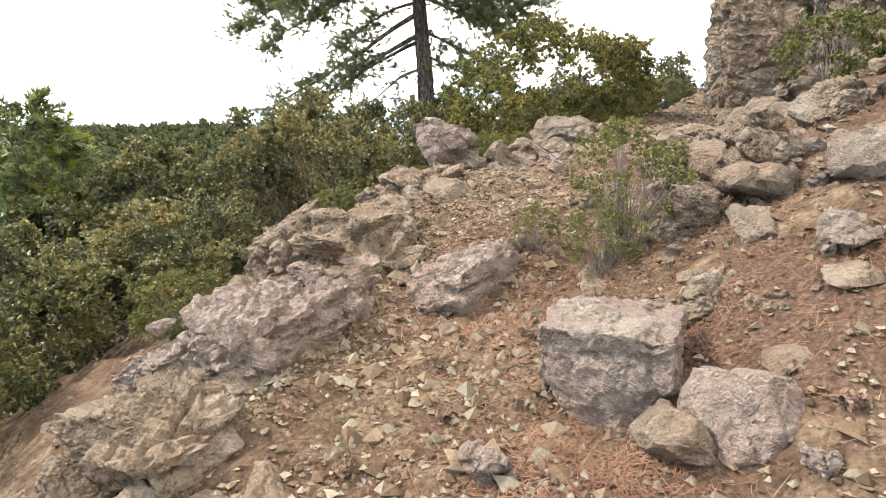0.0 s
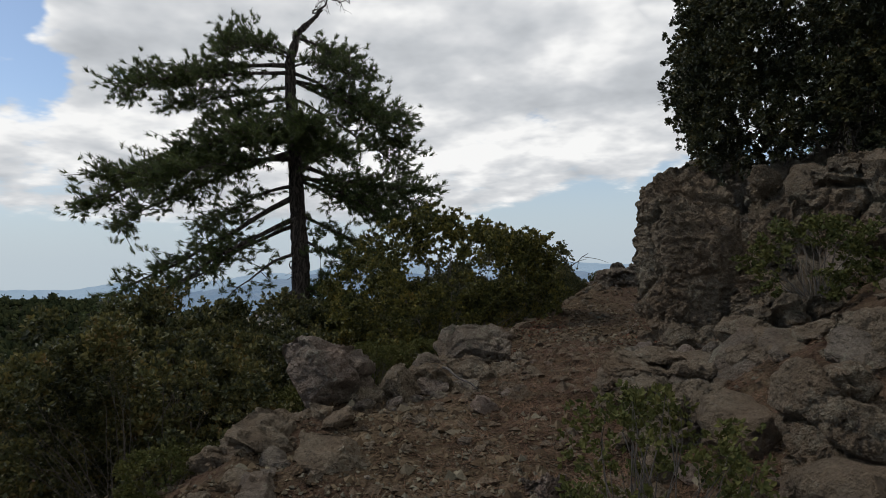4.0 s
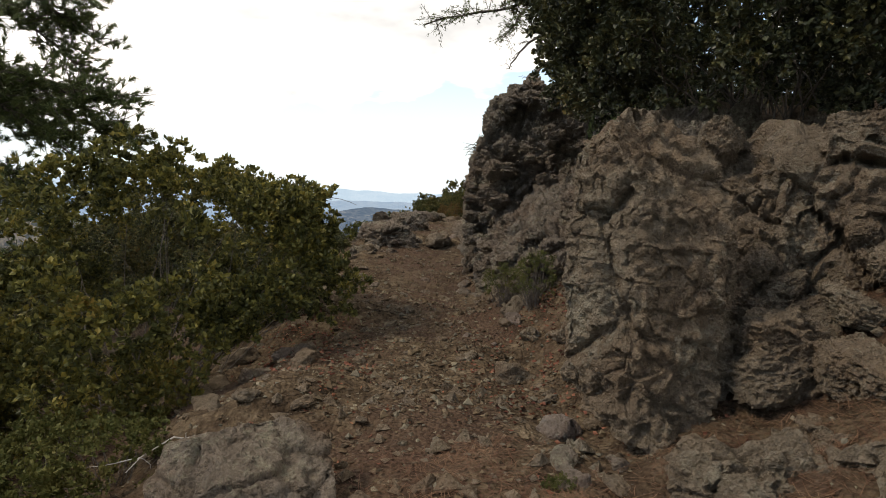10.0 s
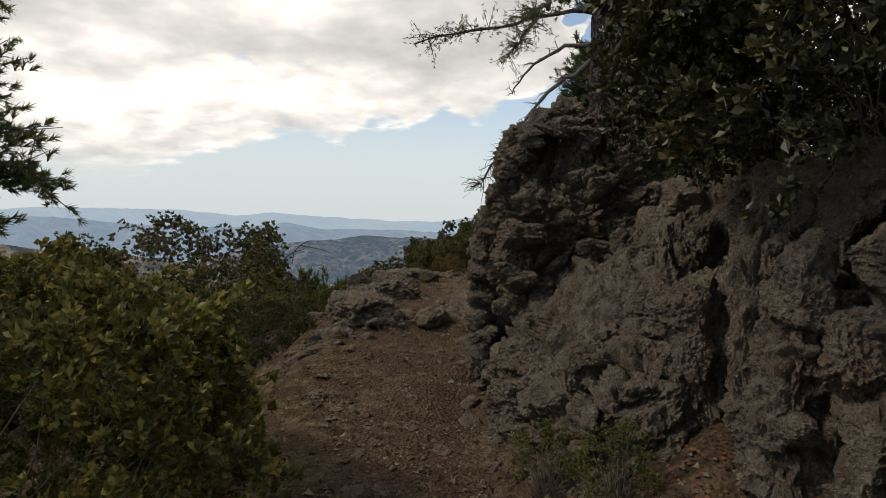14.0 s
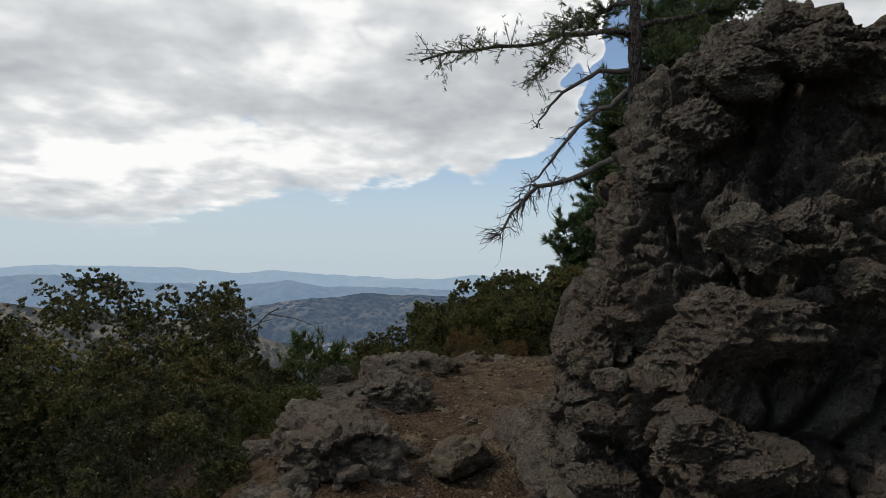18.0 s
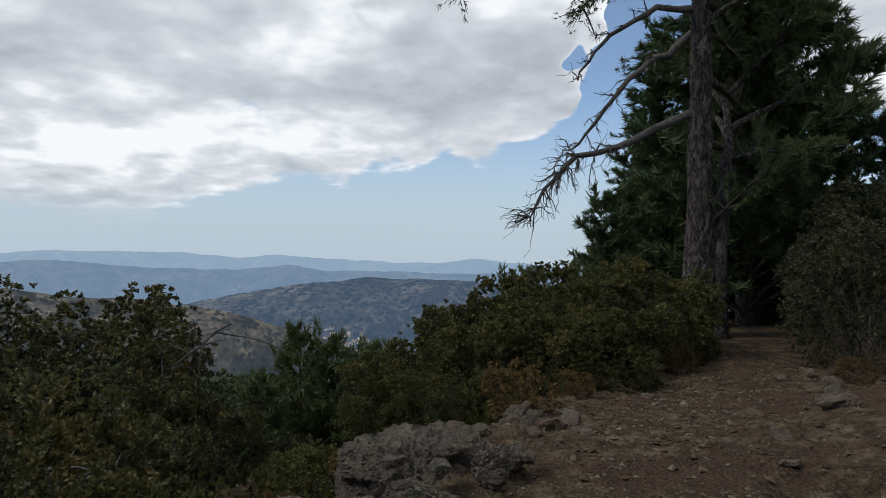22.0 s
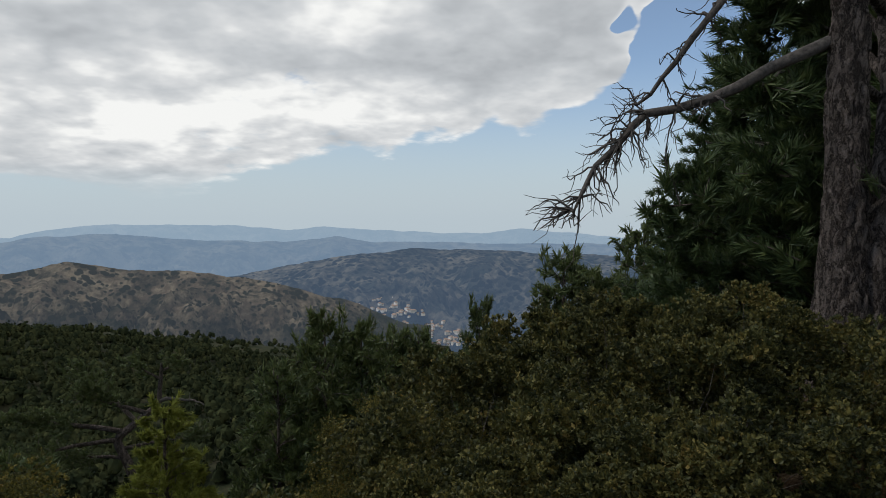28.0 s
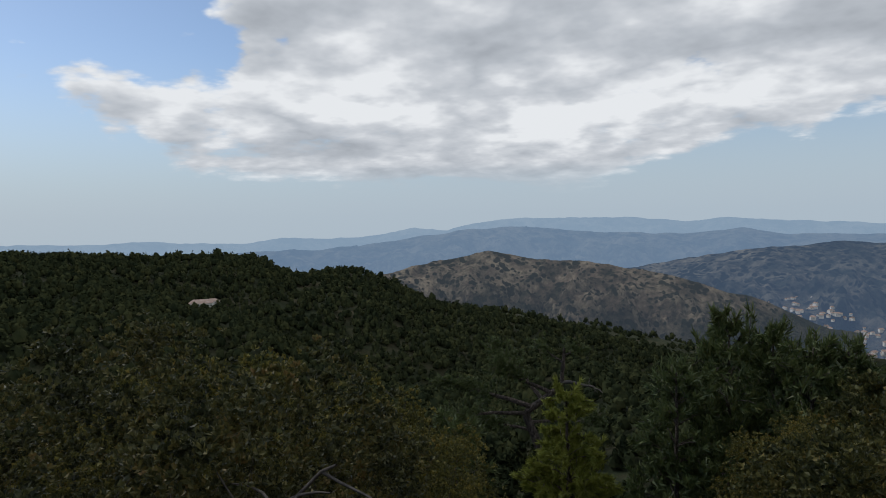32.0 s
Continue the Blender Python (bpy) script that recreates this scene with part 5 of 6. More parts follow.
# golden oaks
oak_a = shrub("oak_shrub", "dense rounded golden oak shrub with olive-bronze leaves", 81, (1.6, 1.5, 1.25), 1500, 64, 0.05, OAK_LEAF, OAK_BARK, twigs=60)
oak_a.matrix_world = pose(-1.15, 8.45, ground_at(-0.9, 8.3) - 0.45)
oak_b = shrub("oak_shrub", "dark golden oak shrub on the slope below", 82, (1.5, 1.5, 1.1), 760, 48, 0.058, OAK_DULL, OAK_BARK, twigs=50)
oak_b.matrix_world = pose(-3.4, 5.6, ground_at(-3.4, 5.6) - 0.2)
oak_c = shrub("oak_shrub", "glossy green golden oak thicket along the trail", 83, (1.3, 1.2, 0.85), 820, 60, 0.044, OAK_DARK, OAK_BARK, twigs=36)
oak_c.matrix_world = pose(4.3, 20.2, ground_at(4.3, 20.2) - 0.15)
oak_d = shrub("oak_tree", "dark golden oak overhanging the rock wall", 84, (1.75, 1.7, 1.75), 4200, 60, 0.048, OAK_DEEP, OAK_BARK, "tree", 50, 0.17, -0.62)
oak_d.matrix_world = pose(3.88, 7.5, 2.42)
more(oak_b, [(-2.4, 3.6, 0.72, 40), (-4.6, 3.6, 1.0, 100), (-3.6, 7.8, 0.95, 200), (-5.6, 6.2, 1.15, 300), (-2.6, 1.6, 0.62, 150), (-4.6, 1.2, 0.9, 20),
             (-5.8, 9.2, 1.1, 70), (-6.6, 3.5, 1.1, 170), (-3.2, -0.4, 0.8, 210), (-2.2, -2.0, 0.6, 240), (-5.5, -1.2, 1.0, 280), (-3.4, 10.8, 0.75, 30), (-0.55, 10.7, 0.52, 90),
             (-0.6, 17.2, 0.85, 180), (-2.6, 16.4, 1.05, 250), (0.5, 18.9, 0.66, 310), (-0.2, 15.2, 0.5, 15), (-4.4, 18.4, 1.3, 65), (-5.0, 15.2, 1.0, 95), (0.2, 13.2, 0.4, 200)])
more(oak_c, [(3.3, 20.4, 0.95, 40), (5.4, 20.3, 0.95, 100), (6.4, 21.0, 0.95, 160), (3.9, 19.0, 0.75, 220), (4.8, 19.2, 0.78, 280), (3.2, 17.8, 0.45, 70), (5.6, 21.8, 1.1, 200),
             (7.2, 22.2, 0.9, 10), (4.2, 22.2, 1.15, 140), (6.9, 25.0, 1.35, 300), (5.2, 24.4, 1.25, 120), (2.7, 19.2, 0.6, 330)], 0.15)
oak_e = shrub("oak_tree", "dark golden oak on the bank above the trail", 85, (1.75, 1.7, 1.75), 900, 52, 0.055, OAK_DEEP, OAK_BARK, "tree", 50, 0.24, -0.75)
oak_e.matrix_world = pose(6.4, 11.2, ground_at(6.4, 11.2) - 0.4) @ Matrix.Scale(0.72, 4)
more(oak_e, [(9.4, 19.6, 0.62, 40), (11.2, 21.0, 0.85, 120), (8.9, 17.6, 0.5, 200), (8.1, 12.2, 0.75, 20), (5.4, 5.6, 0.9, 90), (12.8, 18.5, 1.1, 310), (12.6, 26.4, 0.5, 10), (16.6, 30.4, 0.9, 130), (18.2, 28.6, 1.0, 220), (13.6, 33.0, 1.0, 60)], 0.2)

oak_g = shrub("oak_tree", "tall golden oak with an open top below the trail", 87, (2.3, 2.2, 1.95), 1900, 56, 0.05, OAK_DULL, OAK_BARK, "tree", 60, 0.2, -0.8)
oak_g.matrix_world = pose(-1.95, 19.3, ground_at(-1.95, 19.3) - 0.45)

# oaks down the slope that falls away from the trail
oak_f = shrub("oak_tree", "golden oak on the steep slope below the trail", 86, (1.5, 1.5, 1.25), 1100, 52, 0.036, OAK_LEAF, OAK_BARK, "tree", 40, 0.22, -0.75)
rng = np.random.default_rng(17)
SPOTS, TRIES = [], 0
while len(SPOTS) < 34 and TRIES < 4000:
    TRIES += 1
    d, a = rng.uniform(8, 42), rng.uniform(-68, 14)
    x, y = 3 + d * math.sin(math.radians(a)), 16 + d * math.cos(math.radians(a))
    room = (3.1 - d * math.tan(math.radians((20.5 if -16 < a < 3 else 18.0 if -34 < a < 3 else 13.5) + rng.uniform(0, 4.0)))) - ground_at(x, y)
    s = min(room / 2.45, rng.uniform(1.1, 2.2))
    if s < 0.7 or (-24 < a < -9 and d < 25) or (x + 3) ** 2 + (y - 35) ** 2 < 16 or (x + 6.3) ** 2 + (y - 14) ** 2 < 8:
        continue
    if all((x - p[0]) ** 2 + (y - p[1]) ** 2 > (0.8 * (s + p[2])) ** 2 for p in SPOTS):
        SPOTS.append((x, y, s, rng.uniform(0, 360)))
x, y, s, turn = SPOTS.pop()
oak_f.matrix_world = pose(x, y, ground_at(x, y) - 0.3)
more(oak_f, SPOTS + [(-5.4, 24.2, 2.0, 30), (-3.9, 24.9, 1.6, 120)], 0.3)

# ---- the wooded valley ----
def clump_tree(rng, height, width, leaves):
    """One far pine: an uneven crown with loose leaf clumps about it; verts and faces about its foot."""
    v, f = SPHERES[1]
    taper = np.where(v[:, 2] > 0, 1 - 0.45 * v[:, 2], 1.0)
    core = v * rng.uniform(0.75, 1.2, (len(v), 1)) * [width * 0.46, width * 0.46, height * 0.44] * np.stack([taper, taper, np.ones(len(v))], -1) + [0, 0, height * 0.54]
    h = rng.uniform(0.15, 1.02, leaves)
    prof = np.where(h < 0.35, 0.75 + 0.25 * h / 0.35, (1.12 - h) / 0.77) * width * 0.5
    a = rng.uniform(0, 2 * np.pi, leaves)
    r = prof * rng.uniform(0.75, 1.0, leaves)
    c = np.stack([r * np.cos(a), r * np.sin(a), h * height], -1)
    w = np.stack([np.cos(a), np.sin(a), np.full(leaves, 0.5)], -1) + rng.normal(0, 0.45, (leaves, 3))
    return joined([(core, f), leaf_arrays(c - w * width * 0.06, w, width * 0.3, width * 0.16, rng)])


def forest(name, label, rng, count, near, far, leaves, size, az):
    kinds = [clump_tree(rng, 1.0, 0.80 * rng.uniform(0.8, 1.25), leaves) for _ in range(8)]
    d = np.sqrt(rng.uniform(near ** 2, far ** 2, count))
    a = np.radians(rng.uniform(az[0], az[1], count))
    x, y = 3 + d * np.sin(a), 16 + d * np.cos(a)
    keep = vnoise(np.stack([x * 0.02, y * 0.02, x * 0], -1), 77) > -0.86
    x, y = x[keep], y[keep]
    z = land(x, y)
    vs, fs, n = [], [], 0
    for i in range(len(x)):
        v, f = kinds[i % 8]
        s, t = size * rng.uniform(0.6, 1.3), rng.uniform(0, 6.28)
        m = np.array([[math.cos(t), -math.sin(t), 0], [math.sin(t), math.cos(t), 0], [0, 0, 1]]) * s
        vs.append(v @ m.T + [x[i], y[i], z[i] - 0.4])
        fs.append(f + n)
        n += len(v)
    ob = new(name, mesh_from(name, np.concatenate(vs), np.concatenate(fs), FAR_TREE))
    tagged(ob, label, "forest", kind="stuff")


rng = np.random.default_rng(23)
forest("forest", "dark green pine wood covering the valley slopes", rng, 21000, 190, 720, 9, 6.0, (-82, 12))
forest("forest", "dark green pines on the nearer slope", rng, 900, 60, 200, 70, 6.0, (-80, 34))
forest("forest", "pine wood on the valley floor", rng, 2600, 600, 1150, 8, 9.0, (-50, 40))


# ---- houses ----
def house(name, label, w, d, h, mats):
    top = tagged(new(name), label, "house")
    x, y = w / 2, d / 2
    v = [(-x, -y, -4), (x, -y, -4), (x, y, -4), (-x, y, -4), (-x, -y, h), (x, -y, h), (x, y, h), (-x, y, h)]
    f = [(0, 1, 5, 4), (1, 2, 6, 5), (2, 3, 7, 6), (3, 0, 4, 7), (4, 5, 6, 7)]
    part("wall", mesh_from("wall", v, f, mats[0]), top)
    x, y = x * 1.08, y * 1.08
    v = [(-x, -y, h), (x, -y, h), (x, y, h), (-x, y, h), (-x * 0.6, 0, h * 1.55), (x * 0.6, 0, h * 1.55)]
    f3 = [(0, 1, 5), (0, 5, 4), (2, 3, 4), (2, 4, 5), (1, 2, 5), (3, 0, 4), (0, 3, 2), (0, 2, 1)]
    part("roof", mesh_from("roof", v, f3, mats[1]), top)
    for k in (-0.28, 0.05, 0.3):
        q = [(k * w - 0.5, -d / 2 - 0.05, h * 0.4), (k * w + 0.5, -d / 2 - 0.05, h * 0.4), (k * w + 0.5, -d / 2 - 0.05, h * 0.75), (k * w - 0.5, -d / 2 - 0.05, h * 0.75)]
        part("window", mesh_from("window", q, [(0, 1, 2, 3)], OAK_BARK), top)
    return top


GRID, AZ = VILLAGE_HILL
rng = np.random.default_rng(31)
first = house("house", "white village house with a red tiled roof", 13, 10, 6, (WALL_PAINT, ROOF_TILE))
first.matrix_world = Matrix.Translation((0, 0, 0))
SHELF = []
while len(SHELF) < 190:
    t = rng.uniform(0, 1) ** 0.8
    col = int(np.searchsorted(AZ, 0.3 + 8.0 * t + rng.normal(0, 0.9)))
    rise = np.degrees(np.arctan2(GRID[:, col, 2] - 3.1, np.hypot(GRID[:, col, 0] - 3, GRID[:, col, 1] - 16)))
    row = int(np.argmin(np.abs(rise - (-7.3 - 3.6 * t + rng.normal(0, 0.5)))))
    SHELF.append((GRID[row, col] + rng.normal(0, 6, 3) * [1, 1, 0], rng.uniform(0.35, 0.8), rng.uniform(-50, 50)))
for p, s, turn in SHELF:
    c = copy_thing(first, pose(p[0], p[1], p[2], 0, 0, turn))
    c.scale = (s, s, s)
    tagged(c, group="village houses")
first.matrix_world = pose(*(GRID[12, int(np.searchsorted(AZ, 2.0))]), 0, 0, 20)
tagged(first, group="village houses")


def down_the_view(az, el):
    """Where a line of sight from the trail's end meets the land."""
    d = np.arange(60, 900, 2.0)
    x, y = 3 + d * math.sin(math.radians(az)), 16 + d * math.cos(math.radians(az))
    z = 3.1 + d * math.tan(math.radians(el))
    k = int(np.argmax(land(x, y) > z))
    return x[k], y[k], z[k]


for k, (az, el, s) in enumerate([(-47.9, -7.5, 0.9), (-47.2, -7.3, 0.7), (-48.6, -7.6, 0.6)]):
    c = copy_thing(first, pose(*down_the_view(az, el), 0, 0, 40 + 30 * k))
    c.scale = (s * 1.3, s, s * 0.8)
    tagged(c, "pale low building in a forest clearing", group="forest buildings")

# ---- low shrubs ----
low_a = shrub("low_shrub", "small yellow-green aromatic shrub", 101, (0.34, 0.32, 0.26), 150, 34, 0.030, SHRUB_LEAF, OAK_BARK, twigs=40, clump=0.07)
low_a.matrix_world = pose(-1.15, 5.6, ground_at(-1.15, 5.6) - 0.05)
low_b = shrub("low_shrub", "small rust-brown dry shrub", 102, (0.32, 0.30, 0.22), 130, 34, 0.028, DRY_LEAF, OAK_BARK, twigs=40, clump=0.06)
low_b.matrix_world = pose(3.35, 17.0, ground_at(3.35, 17.0) - 0.03)
thin = shrub("low_shrub", "thin upright green shrub with bare stems", 103, (0.30, 0.30, 0.42), 150, 26, 0.024, SHRUB_LEAF, OAK_BARK, twigs=60, clump=0.07, low=-0.2)
thin.matrix_world = pose(1.33, 1.58, ground_at(1.33, 1.58) - 0.05)
more(low_a, [(-1.7, 6.1, 1.1, 30), (-1.3, 6.6, 0.9, 80), (-2.2, 6.8, 1.2, 130), (-0.75, 6.05, 0.8, 200), (-2.6, 7.6, 1.2, 250), (-1.6, 4.9, 0.9, 300), (-2.0, 5.4, 1.0, 15), (-1.35, 2.6, 0.7, 50), (-1.5, 3.3, 0.7, 95),
             (1.3, 5.0, 0.22, 10), (1.1, 14.4, 0.9, 60), (0.9, 15.6, 1.1, 160), (1.6, 16.6, 1.1, 240), (1.5, 17.6, 1.2, 20), (-1.2, 0.6, 0.8, 33), (-2.0, -0.6, 0.9, 66), (-1.4, -1.2, 0.7, 99)], 0.06)
c = copy_thing(low_a, pose(2.5, 3.92, 1.46, 0, 0, 140))
tagged(c, "yellow-green shrub on a rock shelf")
more(low_b, [(2.2, 17.3, 1.0, 40), (2.0, 16.4, 0.9, 90), (6.9, 20.2, 0.9, 200), (6.3, 19.4, 0.7, 300), (1.2, 16.0, 1.0, 120), (4.2, 18.0, 0.7, 170), (8.0, 18.4, 0.7, 260)], 0.04)
more(thin, [(0.78, 1.62, 0.42, 60), (2.12, 7.75, 0.62, 100), (2.0, 8.3, 0.5, 190), (1.25, 1.35, 0.6, 220)], 0.05)

# ---- loose stones, gravel and needles ----
rng = np.random.default_rng(43)
KINDS = []
for k in range(10):
    v, f = rock_arrays((1.0, rng.uniform(0.6, 0.95), rng.uniform(0.4, 0.7)), 200 + k, sub=3, block=(1.3, 1.3, 1.0), amp=0.22, crack=0.10, fine=0.04, cuts=9, box=0.5)
    KINDS.append([mesh_from("stone", v, f, m) for m in (ROCK, ROCK_PALE, ROCK_DARK)])


def rubble(seed, count, box, lo, hi, power=1.6):
    rng = np.random.default_rng(seed)
    for _ in range(count):
        y = rng.uniform(box[2], box[3])
        x = np.interp(y, TRAIL_Y, TRAIL_X) + rng.uniform(box[0], box[1])
        s = lo + (hi - lo) * rng.uniform() ** power
        ob = new("rock", KINDS[rng.integers(10)][rng.choice(3, p=(0.6, 0.1, 0.3))])
        ob.matrix_world = pose(x, y, ground_at(x, y) + s * 0.1, rng.uniform(-25, 25), rng.uniform(-25, 25), rng.uniform(0, 360)) @ Matrix.Scale(s, 4)
        tagged(ob, "rough brown-grey rock lying on the stony slope", "rock", group="rocks on the slope")


rubble(301, 90, (0.75, 3.2, 1.0, 5.0), 0.07, 0.26)
rubble(302, 60, (-1.2, 0.05, 3.4, 5.0), 0.035, 0.13)
rubble(303, 45, (-1.5, -0.6, -1.2, 3.2), 0.05, 0.22)
rubble(304, 22, (0.7, 2.6, 12.5, 19.0), 0.04, 0.11)
rubble(305, 40, (-1.3, -0.7, 6.0, 16.5), 0.05, 0.17)
rubble(306, 30, (0.6, 1.1, 5.0, 12.0), 0.05, 0.16)
rubble(307, 60, (-0.7, 0.7, 7.0, 13.5), 0.025, 0.10, 2.2)


def stone_spot(rng):
    y = rng.uniform(-2.0, 20.0)
    cx = np.interp(y, TRAIL_Y, TRAIL_X)
    u = rng.normal(0, 1.5) if rng.uniform() < 0.6 else rng.uniform(-1.8, 3.2)
    return cx + u, y, abs(u)


n = 0
while n < 290:
    x, y, u = stone_spot(rng)
    dense = 1.0 if y < 6 else 0.45
    if rng.uniform() > dense or (u < 0.45 and rng.uniform() < 0.7):
        continue
    s = 0.022 + 0.10 * rng.uniform() ** 2.4 * (0.5 + min(u, 1.2))
    ob = new("stone", KINDS[rng.integers(10)][rng.choice(3, p=(0.55, 0.1, 0.35))])
    ob.matrix_world = pose(x, y, ground_at(x, y) + s * 0.12, rng.uniform(-20, 20), rng.uniform(-20, 20), rng.uniform(0, 360)) @ Matrix.Scale(s, 4)
    tagged(ob, "loose weathered stone lying on the gravel", "stone", group="loose stones along the trail")
    n += 1


def scatter(name, label, count, size, mat, seed, yr, spread):
    rng = np.random.default_rng(seed)
    chip = np.array([(1, 0, 0), (-1, 0, 0), (0, 1, 0), (0, -1, 0), (0, 0, 1), (0, 0, -1)], float), np.array([(0, 2, 4), (2, 1, 4), (1, 3, 4), (3, 0, 4), (2, 0, 5), (1, 2, 5), (3, 1, 5), (0, 3, 5)])
    base = [(chip[0] * [1, rng.uniform(0.6, 1), rng.uniform(0.45, 0.8)] + rng.uniform(-0.35, 0.35, (6, 3)), chip[1]) for k in range(14)]
    y = rng.uniform(yr[0], yr[1], count)
    x = np.interp(y, TRAIL_Y, TRAIL_X) + rng.normal(0, spread, count)
    z = land(x, y)
    s = size * (0.35 + 1.1 * rng.uniform(0, 1, count) ** 2.2)
    vs, fs, n = [], [], 0
    for i in range(count):
        v, f = base[i % 14]
        t = rng.uniform(0, 6.28)
        c, q = math.cos(t), math.sin(t)
        m = np.array([[c, -q, 0], [q, c, 0], [0, 0, 1]]) * s[i]
        vs.append(v @ m.T + [x[i], y[i], z[i] + s[i] * 0.1])
        fs.append(f + n)
        n += len(v)
    ob = new(name, mesh_from(name, np.concatenate(vs), np.concatenate(fs), mat))
    tagged(ob, label, "gravel", kind="stuff")


scatter("gravel", "brown and grey stone chips strewn over the trail", 11000, 0.015, GRAVEL, 51, (-2.2, 9), 1.2)
scatter("gravel", "pinkish-brown stone chips strewn where the walk begins", 15000, 0.017, GRAVEL, 56, (-2.2, 3.2), 0.95)
scatter("gravel", "pale broken stones strewn where the walk begins", 1500, 0.038, GRAVEL, 58, (-2.2, 3.6), 0.8)
scatter("gravel", "mixed stone chips strewn over the trail", 3000, 0.024, GRAVEL, 52, (-2.2, 10), 1.1)
scatter("gravel", "broken reddish rubble on the trail", 1800, 0.03, GRAVEL, 55, (6.0, 19.0), 0.9)
scatter("gravel", "broken brown rubble along the rocky edge of the trail", 900, 0.05, ROCK, 54, (0.5, 6.5), 1.0)
scatter("gravel", "small dark gravel on the trail", 15000, 0.014, GRAVEL, 53, (6, 21), 1.0)


def needles():
    rng = np.random.default_rng(57)
    n = 70000
    y = rng.uniform(-2.2, 5.5, n)
    x = np.interp(y, TRAIL_Y, TRAIL_X) + np.abs(rng.normal(0, 1.3, n)) + rng.uniform(-0.5, 0.8, n)
    keep = vnoise(np.stack([x * 1.3, y * 1.3, x * 0], -1), 58) > rng.uniform(-0.8, 0.5, n)
    x, y = x[keep], y[keep]
    z = land(x, y) + rng.uniform(0.003, 0.012, len(x))
    a = rng.uniform(0, 6.28, len(x))
    ln = rng.uniform(0.03, 0.075, len(x))
    d = np.stack([np.cos(a) * ln, np.sin(a) * ln, rng.normal(0, 0.012, len(x))], -1)
    s = np.stack([-np.sin(a), np.cos(a), np.zeros(len(x))], -1) * 0.0011
    p = np.stack([x, y, z], -1)
    v = np.stack([p - d - s, p - d + s, p + d + s, p + d - s], 1).reshape(-1, 3)
    m = leaf_material("fallen_needle", [(0.055, 0.026, 0.016), (0.10, 0.05, 0.028), (0.15, 0.085, 0.048), (0.22, 0.145, 0.088)], 0.7, 0.0, 0.2)
    ob = new("pine_litter", mesh_from("pine_litter", v, np.arange(len(v)).reshape(-1, 4), m))
    tagged(ob, "fallen rust-coloured pine needles covering the slope", "litter", kind="stuff")


needles()


def oak_litter():
    """Fallen oak leaves drifted against the foot of the rock wall and the shrub."""
    rng = np.random.default_rng(63)
    spots = [(2.15, 6.9, 0.35, 0.6), (1.75, 6.3, 0.3, 0.6), (0.35, 7.3, 0.22, 0.9), (0.1, 8.3, 0.2, 0.6), (2.3, 7.6, 0.25, 0.3)]
    n = 420
    x = np.concatenate([rng.normal(a, sx, n) for a, b, sx, sy in spots])
    y = np.concatenate([rng.normal(b, sy, n) for a, b, sx, sy in spots])
    c = np.stack([x, y, land(x, y) + rng.uniform(0.004, 0.02, len(x))], -1)
    a = rng.uniform(0, 6.28, len(x))
    v, f = leaf_arrays(c, np.stack([np.cos(a), np.sin(a), rng.normal(0, 0.25, len(x))], -1), 0.032, 0.011, rng)
    m = leaf_material("fallen_oak_leaf", [(0.07, 0.026, 0.017), (0.12, 0.043, 0.025), (0.17, 0.07, 0.036), (0.22, 0.12, 0.06)], 0.7, 0.0, 0.2)
    tagged(new("leaf_litter", mesh_from("leaf_litter", v, f, m)), "fallen red-brown oak leaves at the foot of the rocks", "litter", kind="stuff")


oak_litter()


def dead_twig(label, a, b, r, seed, forks=4, mat=GREY_TWIG):
    rng = np.random.default_rng(seed)
    top = tagged(new("dead_twig"), label, "twig")
    line = bent(a, b, 9, 0.04, rng, 0.35)
    part("stem", mesh_from("stem", *tube(line, np.linspace(r, r * 0.4, 9), 6, 0.1, seed), mat, True), top)
    for _ in range(forks):
        q = line[rng.integers(2, 8)]
        e = q + rng.normal(size=3) * [0.6, 0.6, 0.35] * np.linalg.norm(np.subtract(b, a)) * 0.5
        part("fork", mesh_from("fork", *tube(bent(q, e, 5, 0.01, rng, 0.3), np.linspace(r * 0.5, r * 0.2, 5), 5), mat, True), top)


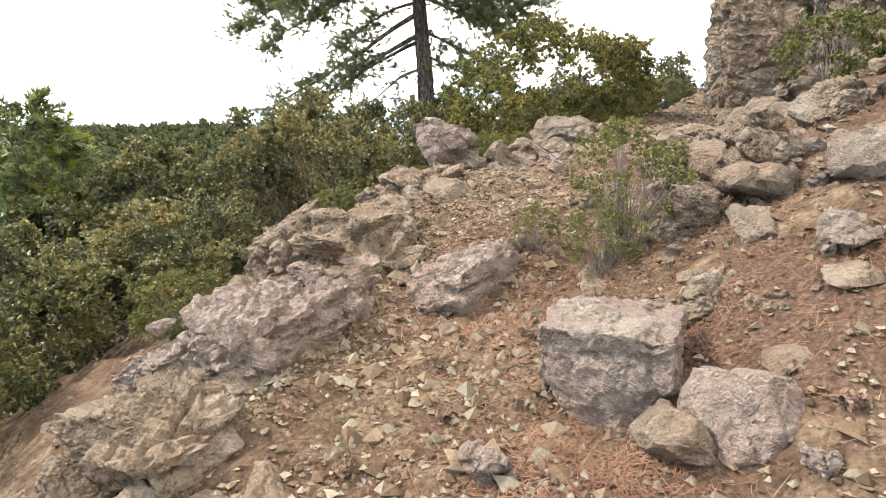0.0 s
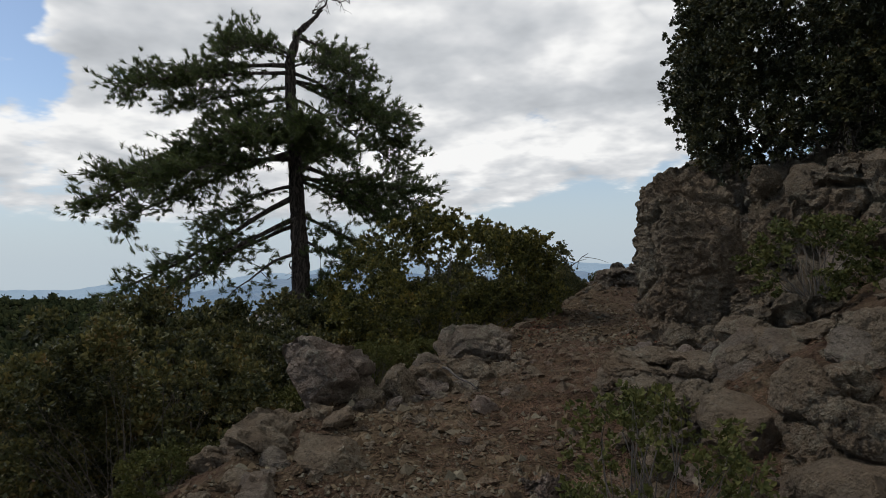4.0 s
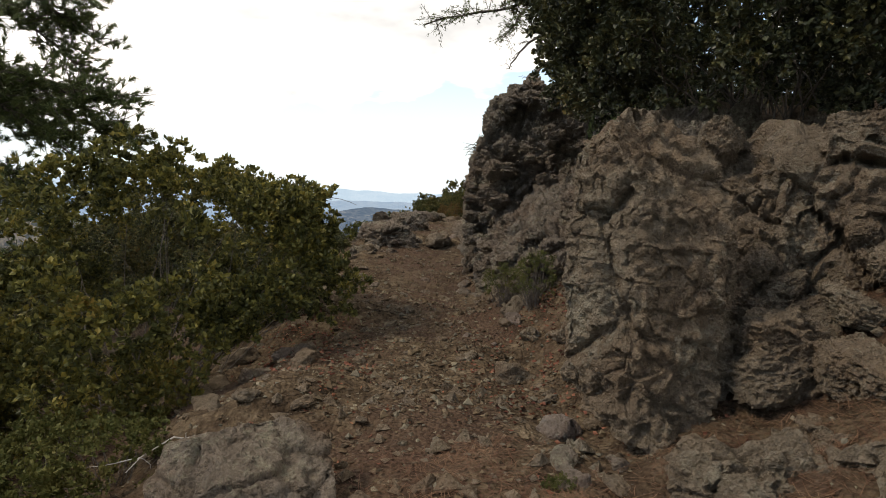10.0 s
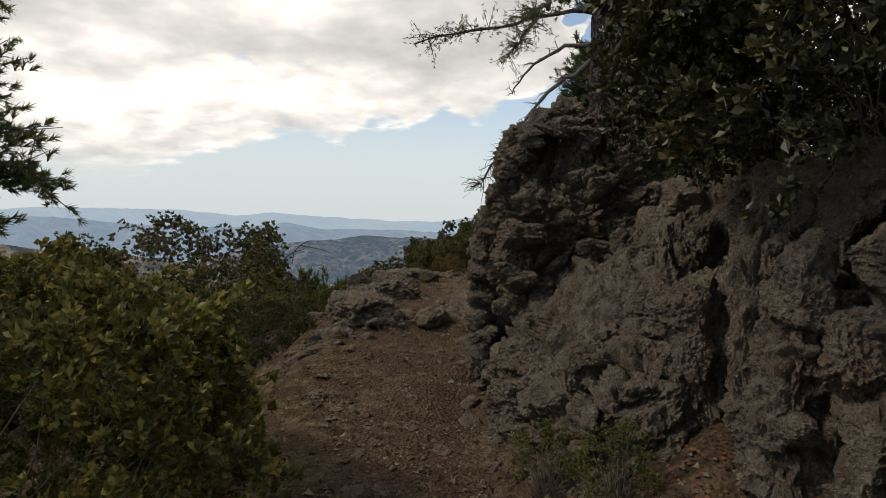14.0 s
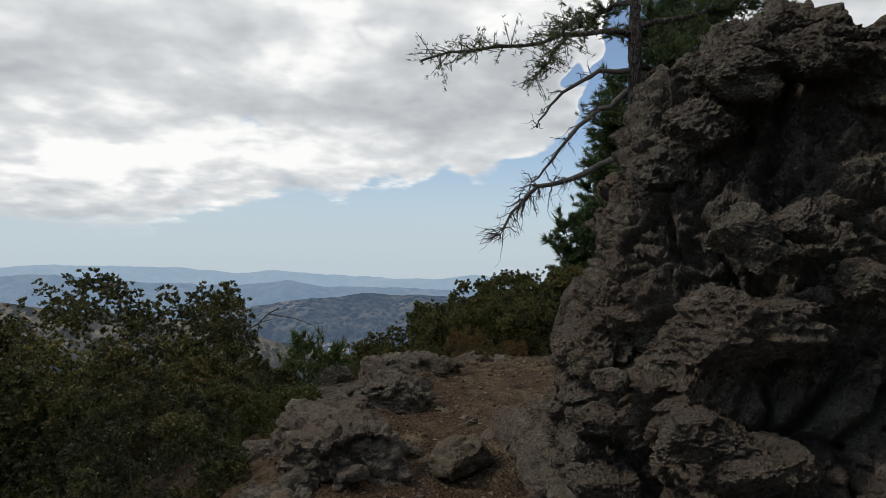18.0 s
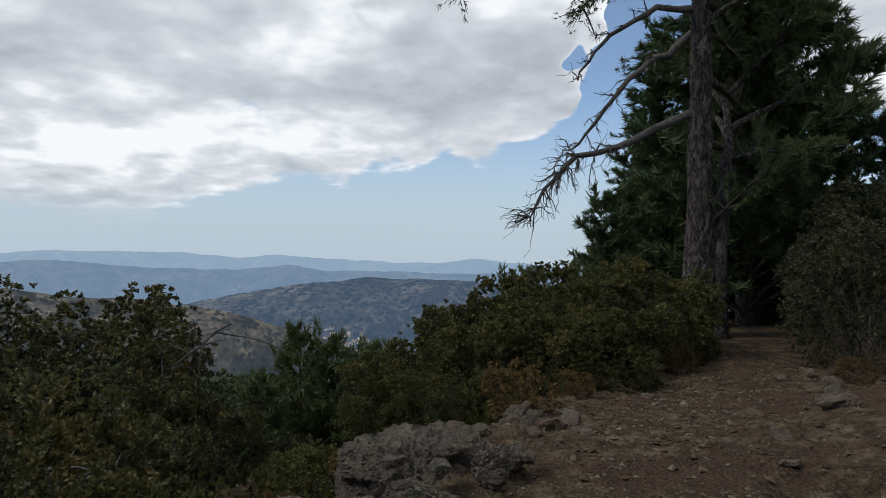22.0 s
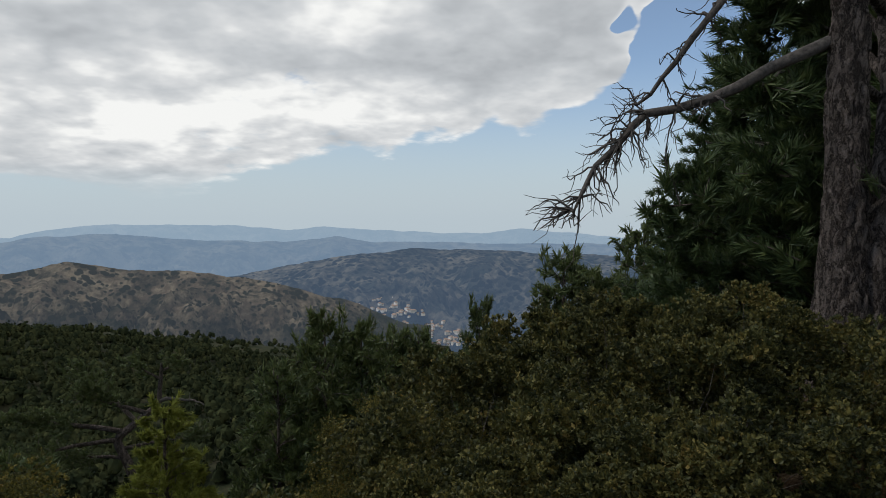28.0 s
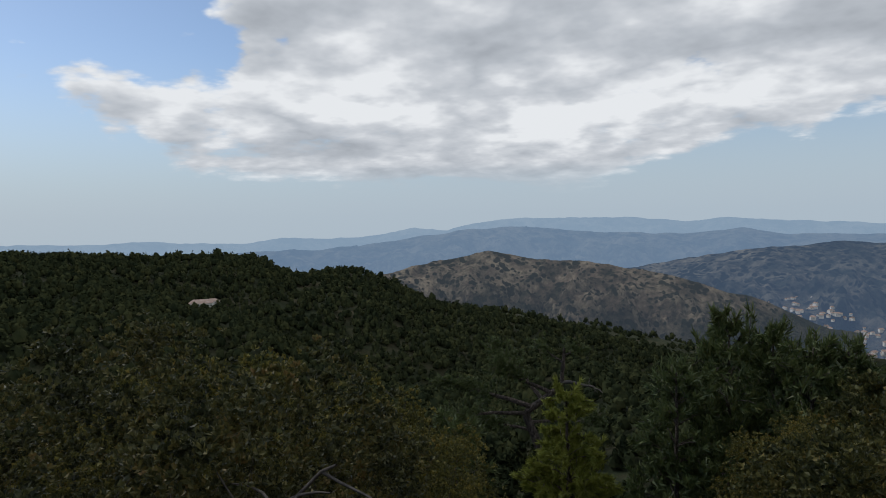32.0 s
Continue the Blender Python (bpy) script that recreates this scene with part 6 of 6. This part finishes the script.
dead_twig("bleached bent stick lying on the rock ledge", (2.02, 3.42, 1.14), (2.3, 3.7, 1.17), 0.007, 401, 2)
dead_twig("grey dead stick among the rocks beside the trail", (-0.02, 4.1, 0.93), (0.28, 3.85, 0.84), 0.011, 402, 1, DEAD_WOOD)
dead_twig("bare bleached twigs at the edge of the oak", (0.05, 18.2, 0.35), (-0.9, 17.6, 0.75), 0.012, 403, 8)
dead_twig("bare dark dead oak branch above the shrub", (-0.4, 18.6, 0.9), (0.7, 18.9, 1.75), 0.022, 404, 9, DEAD_WOOD)
dead_twig("bleached twig under the oak shrub", (-0.2, 6.2, 0.75), (-0.65, 5.9, 0.66), 0.007, 405, 5)
dead_twig("bleached forked twig on the pine litter", (1.42, -0.32, 0.30), (1.38, -0.52, 0.27), 0.004, 406, 2, DEAD_WOOD)


def pine_cone():
    """An open fallen cone: a core with rings of lifted scales, lying on its side."""
    rng = np.random.default_rng(71)
    top = tagged(new("pine_cone"), "open brown pine cone lying on the needles", "cone")
    part("core", mesh_from("core", *tube([(-0.035, 0, 0), (-0.01, 0, 0), (0.02, 0, 0), (0.04, 0, 0)], [0.012, 0.019, 0.014, 0.004], 8), CONE, True), top)
    base, way = [], []
    for k in range(9):
        u = -0.034 + 0.008 * k
        r = 0.016 * (1 - 0.55 * (k / 8) ** 1.5)
        for j in range(9):
            a = 2 * math.pi * (j + 0.5 * (k % 2)) / 9
            base.append((u, r * math.cos(a), r * math.sin(a)))
            way.append((0.55, math.cos(a), math.sin(a)))
    part("scales", mesh_from("scales", *leaf_arrays(np.array(base), np.array(way), 0.02, 0.008, rng), CONE), top)["kind"] = "stuff"
    return top


CONE = plain_material("cone_scale", (0.05, 0.032, 0.022), (0.17, 0.11, 0.07), 60.0, 0.85)
cone = pine_cone()
cone.matrix_world = pose(2.28, -0.05, ground_at(2.28, -0.05) + 0.025, 10, 8, 30)
for x, y, turn in ((0.91, -0.04, 120), (1.05, 0.62, 200), (2.55, 1.0, 280), (2.62, 1.3, 15), (0.72, -0.5, 75)):
    tagged(copy_thing(cone, pose(x, y, ground_at(x, y) + 0.025, 15, -6, turn)), group="fallen cones")
tagged(cone, group="fallen cones")
